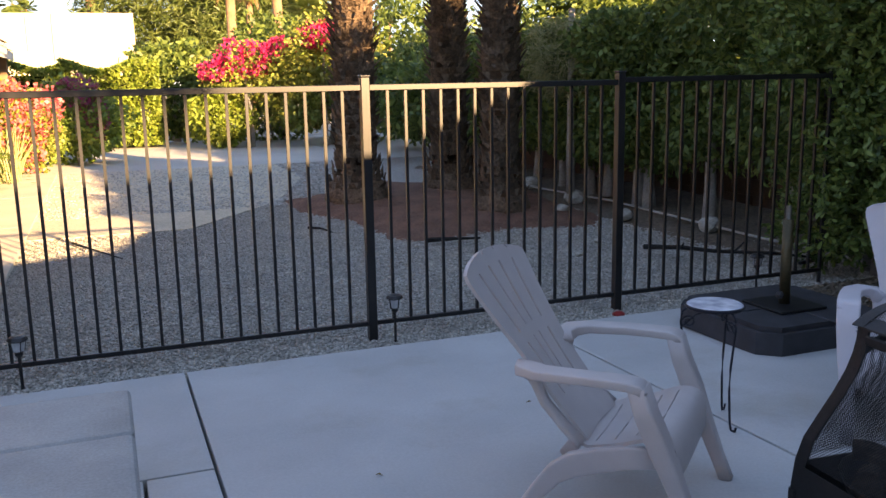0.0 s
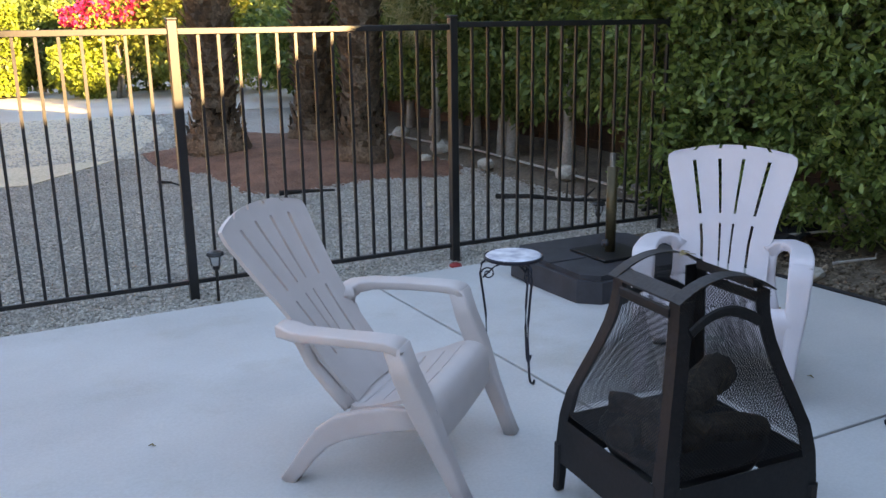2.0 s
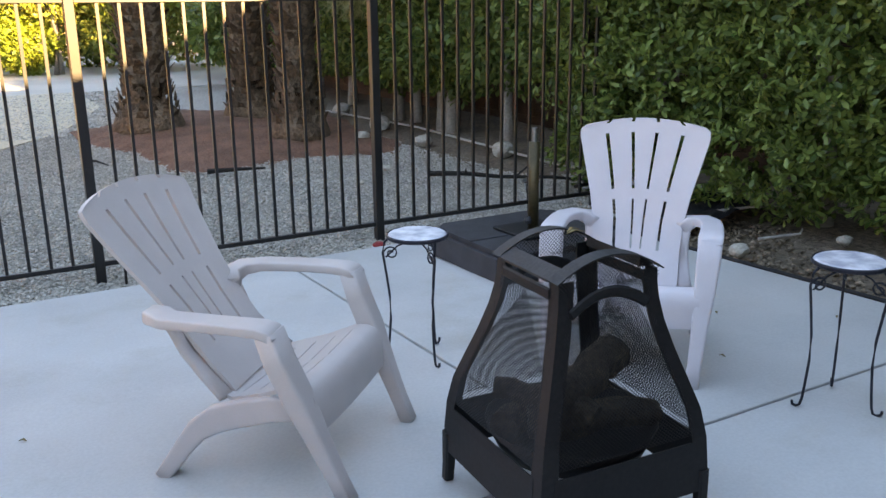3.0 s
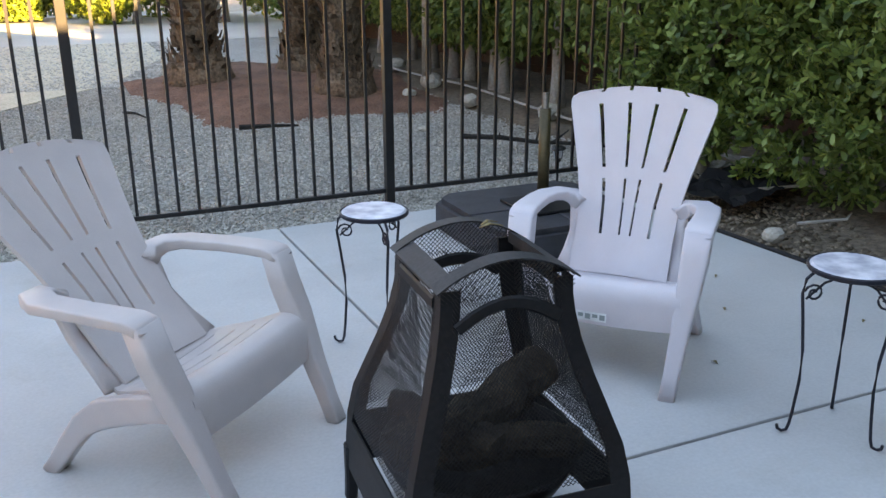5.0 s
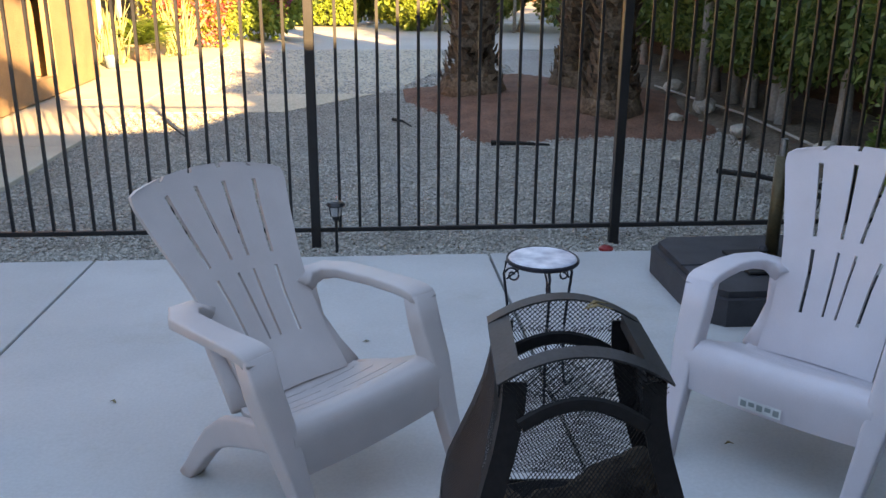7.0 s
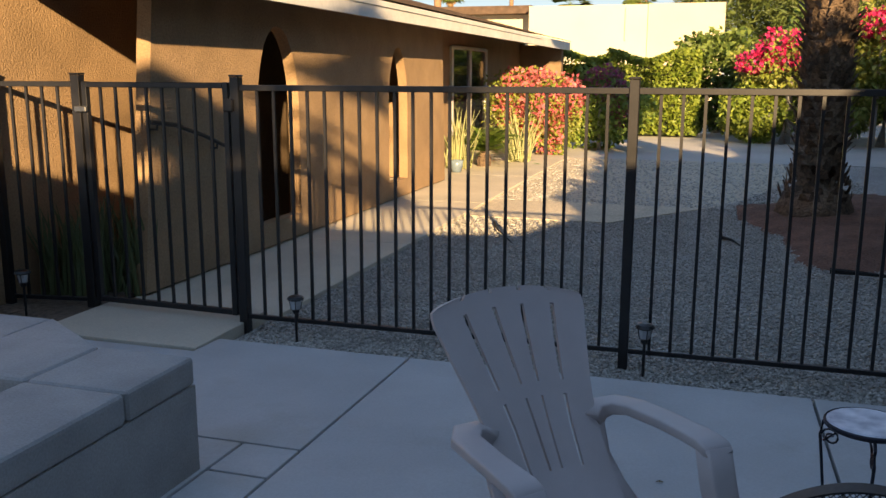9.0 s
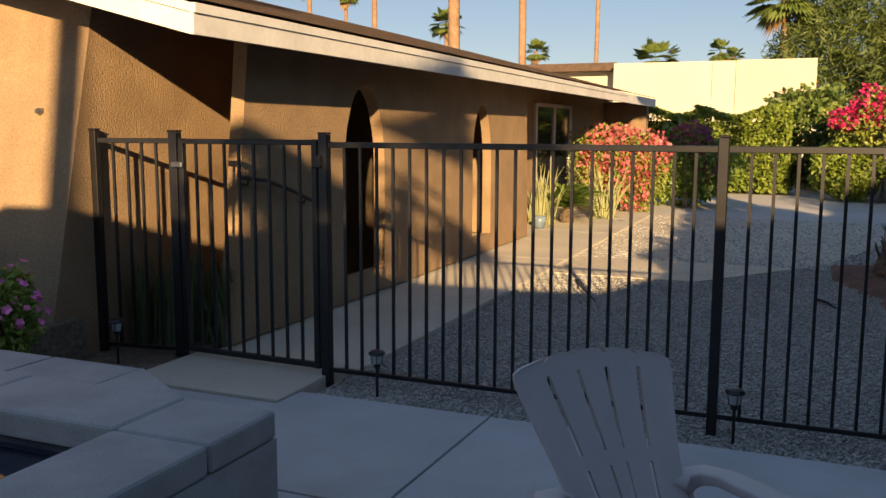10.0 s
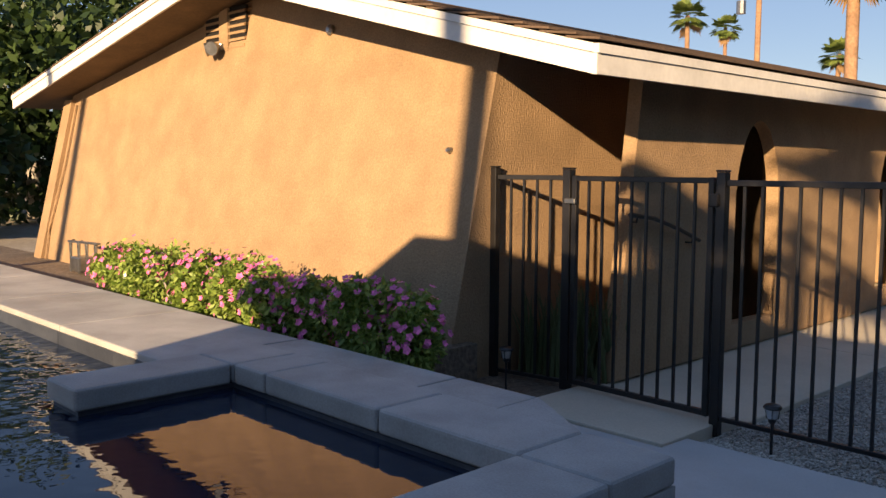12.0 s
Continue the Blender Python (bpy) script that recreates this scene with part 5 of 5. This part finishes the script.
for k, (x, y, s, h) in enumerate(((5.7, 17, 1.8, 1.3), (7.9, 14.9, 1.87, 1.26), (6.1, 19.9, 1.75, 1.48), (9.2, 18.7, 2.33, 2.06), (8.2, 11, 1.8, 3.2), (8.0, 6, 1.8, 3.0))):
    shrub("shade_tree", x, y, "dark leafy tree at the end of the yard", "tree", 640 + k, [((0, 0, h), (s, s, h * 0.8)), ((-s * 0.4, 0, h * 0.7), (s * 0.6, s * 0.6, h * 0.5)), ((s * 0.3, -s * 0.3, h * 1.3), (s * 0.6, s * 0.6, s * 0.45))], (0.17, 0.09), 8500, L_DARK, [([(0, 0, 0), (0.1, 0, h)], [0.16, 0.1])])
for k, (x, y, s, h) in enumerate(((0.45, 26.0, 1.3, 1.6), (3.4, 25.6, 1.9, 1.9), (6.9, 24.5, 2.45, 2.3))):
    shrub("shade_tree", x, y, "dark leafy tree behind the driveway bushes", "tree", 655 + k, [((0, 0, h * 0.9), (s, s * 0.7, h * 0.9))], (0.2, 0.1), 6000, L_DARK, [([(0, 0, 0), (0.1, 0, h)], [0.14, 0.08])])
shrub("twiggy_shrub", 4.05, 9.7, "pale dry twiggy shrub above the hedge trees", "bush", 650, [((0, 0, 1.8), (0.6, 0.7, 0.55))], (0.15, 0.010), 4200, L_GRASSY, [([(0, 0, 0), (0, 0, 2.4)], [0.06, 0.04])])


# flower bed along the gable wall
def flower_bush(x, y, r, h, seed, dark=False):
    rng = np.random.default_rng(seed)
    e = thing("flower_bush", (x, y, 0.30), "low green bush covered in pink and white flowers", "flowers", group="flowers along the wall")
    for k in range(5):
        a = 2.4 * k
        part("stem", tube([(0, 0, -0.02), (0.2 * r * math.cos(a), 0.2 * r * math.sin(a), h * 0.5), (0.5 * r * math.cos(a), 0.5 * r * math.sin(a), h * 0.85)], [0.012, 0.009, 0.004], 5), M_GREYBARK, e)
    lobes = [((0, 0, h * 0.48), (r, r * 0.8, h * 0.52))] + [((r * 0.7 * math.cos(1.3 * k), r * 0.5 * math.sin(1.3 * k), h * (0.35 + 0.1 * k)), (r * 0.5, r * 0.45, h * 0.38)) for k in range(4)]
    P, D = zip(*[blob(rng, 1150, c, q, 0.5, 0.25) for c, q in lobes])
    P, D = np.concatenate(P), np.concatenate(D)
    crown("crown", leaf_mesh("crown", P, 0.055, 0.026, rng, D), L_VINCA, e)
    for name, material, count in (("pink_blossom", M_PINKFLOWER, 160), ("white_blossom", M_WHITEFLOWER, 5)):
        idx = rng.choice(len(P), count * 3, replace=False)
        idx = [i for i in idx if D[i, 2] > -0.3][:count]
        quads = []
        for i in idx:
            c, nrm = Vector(P[i] + D[i] * 0.05), Vector(D[i] + np.array([0, -0.5, 0.4])).normalized()
            u = nrm.orthogonal().normalized()
            w = nrm.cross(u)
            s = 0.021 * rng.uniform(0.8, 1.25)
            for q in range(5):
                t = 2 * math.pi * q / 5
                dr, sd = u * math.cos(t) + w * math.sin(t), u * -math.sin(t) + w * math.cos(t)
                quads.append([tuple(c), tuple(c + dr * s * 0.7 - sd * s * 0.5), tuple(c + dr * s * 1.25 + nrm * 0.004), tuple(c + dr * s * 0.7 + sd * s * 0.5)])
        me = plate_mesh(name, quads)
        tagged(crown(name, me, material, e), kind="stuff")


for i, (x, r, h) in enumerate(((-4.02, 0.36, 0.58), (-4.62, 0.34, 0.52), (-5.05, 0.36, 0.48), (-5.45, 0.42, 0.56), (-6.1, 0.45, 0.60), (-6.8, 0.45, 0.60), (-7.5, 0.42, 0.58), (-8.1, 0.34, 0.44))):
    flower_bush(x, 3.68 + 0.08 * math.sin(i * 2.1), r, h, 700 + i)


def aloe(x, y, n, h, seed, label, z=0.0, material=None, spread=0.5, width=0.022):
    rng = random.Random(seed)
    e = thing("aloe_plant", (x, y, z), label, "succulent", group="plants by the gate")
    for i in range(n):
        az, out = rng.uniform(0, 6.28), rng.uniform(0.1, spread)
        ox, oy = rng.uniform(-0.22, 0.22), rng.uniform(-0.16, 0.16)
        hh = h * rng.uniform(0.55, 1.1)
        c, s = math.cos(az), math.sin(az)
        pts = [(ox, oy, -0.02), (ox + out * 0.25 * c * hh, oy + out * 0.25 * s * hh, hh * 0.5), (ox + out * 0.7 * c * hh, oy + out * 0.7 * s * hh, hh)]
        part("leaf", sweep(pts, [(width, width * 0.5), (width * 0.8, width * 0.4), (0.002, 0.002)], 5), material or L_ALOE, e)


aloe(-4.0, 5.35, 100, 0.62, 800, "clump of upright grey-green aloe by the wall")
aloe(-3.78, 5.55, 100, 0.66, 801, "clump of upright grey-green aloe by the wall")
aloe(-3.85, 14.95, 40, 0.95, 802, "pale spiky yucca beside the entry", 0.0, L_GRASSY, 0.7, 0.026)
aloe(-3.1, 16.4, 46, 0.95, 803, "yellowing spiky yucca beside the bougainvillea", 0.0, L_GRASSY, 0.9, 0.026)


def sago(x, y, n, length, seed):
    rng = random.Random(seed)
    e = thing("sago_palm", (x, y, 0), "bright green sago palm beside the entry path", "sago palm")
    part("trunk", lathe([(0.12, -0.02), (0.14, 0.1), (0.08, 0.25)], 10), M_BARK, e)
    quads = []
    for i in range(n):
        az, el = rng.uniform(0, 6.28), rng.uniform(0.15, 1.3)
        d = Vector((math.cos(az), math.sin(az), 0))
        side = Vector((-d.y, d.x, 0))
        prev = Vector((0, 0, 0.24))
        for k in range(12):
            t = (k + 1) / 12
            p = Vector((0, 0, 0.24)) + d * (length * t * math.cos(el)) + Vector((0, 0, length * (t * math.sin(el) - 0.55 * t * t)))
            for s in (-1, 1):
                tip = p + side * (s * 0.2 * math.sin(math.pi * (0.12 + 0.8 * t))) + d * 0.07 + Vector((0, 0, 0.04))
                quads.append([tuple(prev), tuple((prev + tip) / 2 + d * 0.03), tuple(tip), tuple((prev + tip) / 2 - d * 0.03)])
            prev = p
    crown("fronds", plate_mesh("fronds", quads), L_SAGO, e)


sago(-3.5, 15.4, 60, 1.0, 820)
pot = thing("plant_pot", (-3.69, 14.28, -0.02), "small blue-grey glazed pot on the entry path", "pot")
part("bowl", lathe([(0.08, 0.0), (0.105, 0.11), (0.115, 0.20), (0.095, 0.20), (0.08, 0.15)], 14), M_POTB, pot, smooth=True)


# ---- yard clutter ----
def heap(x0, x1, y0, y1, n, m, height, seed):
    """A low uneven mound that runs out to nothing at its rim."""
    rng = random.Random(seed)
    bm = bmesh.new()
    rows = []
    for j in range(m + 1):
        row = []
        for i in range(n + 1):
            u, v = 2 * i / n - 1, 2 * j / m - 1
            edge = max(0.0, 1 - (u * u + v * v) * (1 + 0.25 * math.sin(5 * math.atan2(v, u) + seed)))
            z = -0.09 + height * edge ** 0.7 + (0.02 * rng.random() if edge > 0 else 0) + 0.03 * noise.noise(Vector((u * 4, v * 4, seed)))
            row.append(bm.verts.new((x0 + (x1 - x0) * i / n, y0 + (y1 - y0) * j / m, z)))
        rows.append(row)
    for a, b in zip(rows, rows[1:]):
        for i in range(n):
            bm.faces.new((a[i], a[i + 1], b[i + 1], b[i]))
    return bm


tagged(obj("mulch_mound", heap(0.75, 4.3, 8.0, 13.4, 60, 60, 0.16, 3), M_RED, smooth=True), "reddish brown soil mound round the palm trunks", "soil", kind="structure")
tagged(obj("soil_strip", heap(3.6, 7.2, 4.2, 17.0, 50, 120, 0.10, 5), M_DIRT, smooth=True), "dark brown soil under the hedge trees", "soil", kind="structure")
tagged(obj("soil_bank", heap(3.06, 6.6, -1.5, 4.85, 50, 80, 0.17, 8), M_DIRT, smooth=True), "rough brown soil bank under the hedge", "soil", kind="structure")


def pebbles(name, n, x0, x1, y0, y1, size, seed, z, material, label):
    """Loose stones, each a rough eight-sided lump."""
    rng = np.random.default_rng(seed)
    base = np.array([(1, 0, 0), (0, 1, 0), (-1, 0, 0), (0, -1, 0), (0, 0, 0.75), (0, 0, -0.75)], float)
    faces = np.array([(0, 1, 4), (1, 2, 4), (2, 3, 4), (3, 0, 4), (1, 0, 5), (2, 1, 5), (3, 2, 5), (0, 3, 5)])
    s = size * rng.uniform(0.5, 1.5, n) ** 1.3
    c = np.stack([rng.uniform(x0, x1, n), y0 + (y1 - y0) * rng.uniform(0, 1, n) ** 1.5, np.full(n, z)], 1)
    a = rng.uniform(0, 6.28, n)
    v = base[None] * (s[:, None, None] * rng.uniform(0.65, 1.25, (n, 6, 1)))
    v[:, :, 2] *= 0.75
    ca, sa = np.cos(a)[:, None], np.sin(a)[:, None]
    xy = np.stack([v[:, :, 0] * ca - v[:, :, 1] * sa * 0.8, v[:, :, 0] * sa + v[:, :, 1] * ca * 0.8], 2)
    v[:, :, :2] = xy
    v += c[:, None, :]
    me = bpy.data.meshes.new(name)
    me.vertices.add(6 * n)
    me.vertices.foreach_set("co", v.reshape(-1))
    idx = (faces[None] + 6 * np.arange(n)[:, None, None]).reshape(-1).astype(np.int32)
    me.loops.add(len(idx))
    me.loops.foreach_set("vertex_index", idx)
    me.polygons.add(8 * n)
    me.polygons.foreach_set("loop_start", np.arange(0, 24 * n, 3, dtype=np.int32))
    me.update(calc_edges=True)
    me.materials.append(material)
    return tagged(new(name, me), label, "gravel", kind="stuff")


pebbles("gravel", 105000, -2.4, 4.4, 4.70, 11.5, 0.0115, 11, -0.056, M_PEBBLE, "loose grey and tan gravel stones behind the fence")
pebbles("gravel", 16000, -2.4, 2.6, 11.5, 17.7, 0.028, 12, -0.055, M_PEBBLE, "loose grey and tan gravel stones farther back in the yard")
pebbles("soil_crumbs", 7000, 3.06, 4.6, 0.0, 4.8, 0.016, 13, 0.0, M_CRUMB, "small stones and soil crumbs under the hedge")


def branch(name, pts, r, label, material=None, twigs=()):
    e = thing(name, pts[0], label, "branch")
    o = Vector(pts[0])
    rel = [tuple(Vector(p) - o) for p in pts]
    part("stem", tube(rel, [r * (1 - 0.6 * i / (len(rel) - 1)) for i in range(len(rel))], 6), material or M_STICK, e)
    for a, b in twigs:
        part("twig", tube([tuple(Vector(a) - o), tuple(Vector(b) - o)], [r * 0.5, r * 0.2], 5), material or M_STICK, e)


branch("charred_board", [(1.42, 7.87, 0.0), (1.68, 7.82, 0.004), (1.94, 7.75, 0.0)], 0.026, "short blackened stick lying on the gravel")
branch("thin_stick", [(0.56, 9.38, -0.03), (0.66, 9.2, -0.02), (0.74, 9.0, -0.04)], 0.018, "thin dark stick lying on the gravel")
branch("thin_stick", [(-1.88, 9.55, -0.03), (-1.7, 9.0, -0.01), (-1.42, 8.42, -0.03)], 0.014, "thin dark stick lying on the gravel")
branch("fallen_branch", [(3.02, 6.5, 0.03), (3.2, 6.2, 0.06), (3.4, 5.95, 0.05), (3.7, 5.6, 0.07), (4.0, 5.45, 0.03)], 0.024, "black fallen branch with twigs by the fence", None, (((3.4, 5.95, 0.05), (3.55, 6.15, 0.16)), ((3.5, 5.85, 0.06), (3.7, 5.95, 0.12)), ((3.2, 6.2, 0.05), (3.12, 6.05, 0.13))))
branch("dry_stick", [(3.75, 3.9, 0.10), (4.0, 3.8, 0.12), (4.3, 3.75, 0.10)], 0.012, "pale dry stick on the soil", M_GREYBARK)
branch("dry_stick", [(3.5, 3.3, 0.08), (3.75, 3.2, 0.10), (3.9, 3.3, 0.09)], 0.010, "pale dry stick on the soil", M_GREYBARK)
pipe = thing("irrigation_pipe", (4.1, 11.5, 0.02), "white plastic irrigation pipe along the hedge trees", "pipe")
part("tube", tube([(0, 0, 0.02), (0.15, -2.5, 0.05), (0.1, -5.2, 0.02), (0.3, -7.2, 0.03)], 0.013, 6), M_PIPE, pipe)
pipe2 = thing("irrigation_pipe", (3.82, 4.35, 0.10), "short white pipe end on the soil", "pipe")
part("tube", tube([(-0.05, -0.02, 0.0), (0.06, 0.06, 0.012), (0.2, 0.1, 0.03)], 0.015, 6), M_PIPE, pipe2)


def rock(x, y, z, r, seed, label="pale rounded rock on the soil"):
    rng = random.Random(seed)
    bm = bmesh.new()
    bmesh.ops.create_icosphere(bm, subdivisions=2, radius=r)
    for v in bm.verts:
        v.co *= 1 + 0.25 * noise.noise(v.co * (2.2 / r) * 0.5 + Vector((seed, 0, 0)))
        v.co.z *= 0.72
    e = thing("rock", (x, y, z), label, "rock", rng.uniform(0, 360), "rocks")
    part("stone", bm, M_ROCK, e)


for i, (x, y, z, r) in enumerate(((3.32, 3.28, 0.04, 0.06), (3.9, 3.0, 0.08, 0.05), (4.1, 9.7, 0.05, 0.14), (4.25, 11.2, 0.07, 0.13), (3.9, 8.2, 0.03, 0.10), (3.5, 8.9, 0.04, 0.08), (4.2, 7.1, 0.05, 0.12), (2.9, 7.1, 0.0, 0.04), (2.4, 6.6, 0.0, 0.035), (3.3, 4.4, 0.03, 0.035))):
    rock(x, y, z, r, 20 + i)
cloth = thing("weed_cloth", (3.75, 4.05, 0.08), "crumpled black weed cloth on the soil", "cloth", 20)
bm = bmesh.new()
grid = [[bm.verts.new((0.9 * (i / 16 - 0.5), 0.55 * (j / 10 - 0.5), 0.03 + 0.05 * noise.noise(Vector((i * 0.45, j * 0.5, 2))) + 0.012 * math.sin(i * 1.4))) for i in range(17)] for j in range(11)]
for a, b in zip(grid, grid[1:]):
    for i in range(16):
        bm.faces.new((a[i], a[i + 1], b[i + 1], b[i]))
bmesh.ops.solidify(bm, geom=bm.faces[:], thickness=0.004)
part("sheet", bm, M_FABRIC, cloth)
edging = thing("bed_edging", (3.13, 0, 0.06), "black plastic edging between patio and soil", "edging", kind="structure")
part("strip", tube([(0.012, -2.5, 0.11), (0.02, 0.5, 0.04), (0.01, 2.6, -0.01), (0.016, 4.65, -0.065)], 0.016, 6), M_FABRIC, edging)
cup = thing("red_cap", (1.70, 4.83, -0.055), "small red plastic cap at the post foot", "cap")
part("shell", lathe([(0.045, 0.0), (0.042, 0.02), (0.02, 0.032)], 12), M_REDP, cup)
part("lip", lathe([(0.05, 0.0), (0.05, 0.006)], 12), M_LABEL, cup)
for i, (x, y) in enumerate(((1.48, 2.45), (2.35, 2.55), (2.1, 3.0), (-0.2, 1.9), (0.3, 3.4), (2.6, 2.9), (1.95, 2.15), (-0.6, 2.9), (2.75, 2.2), (1.3, 2.55))):
    e = thing("dry_leaf", (x, y, patio_z(y) + 0.001), "small curled dry leaf on the patio", "leaf", 47 * i, "leaves on the patio")
    part("blade", sweep([(-0.014, 0, 0.004), (0, 0.003, 0.010), (0.016, 0, 0.004)], [(0.001, 0.001), (0.008, 0.002), (0.001, 0.001)], 6), M_DRYLEAF, e)
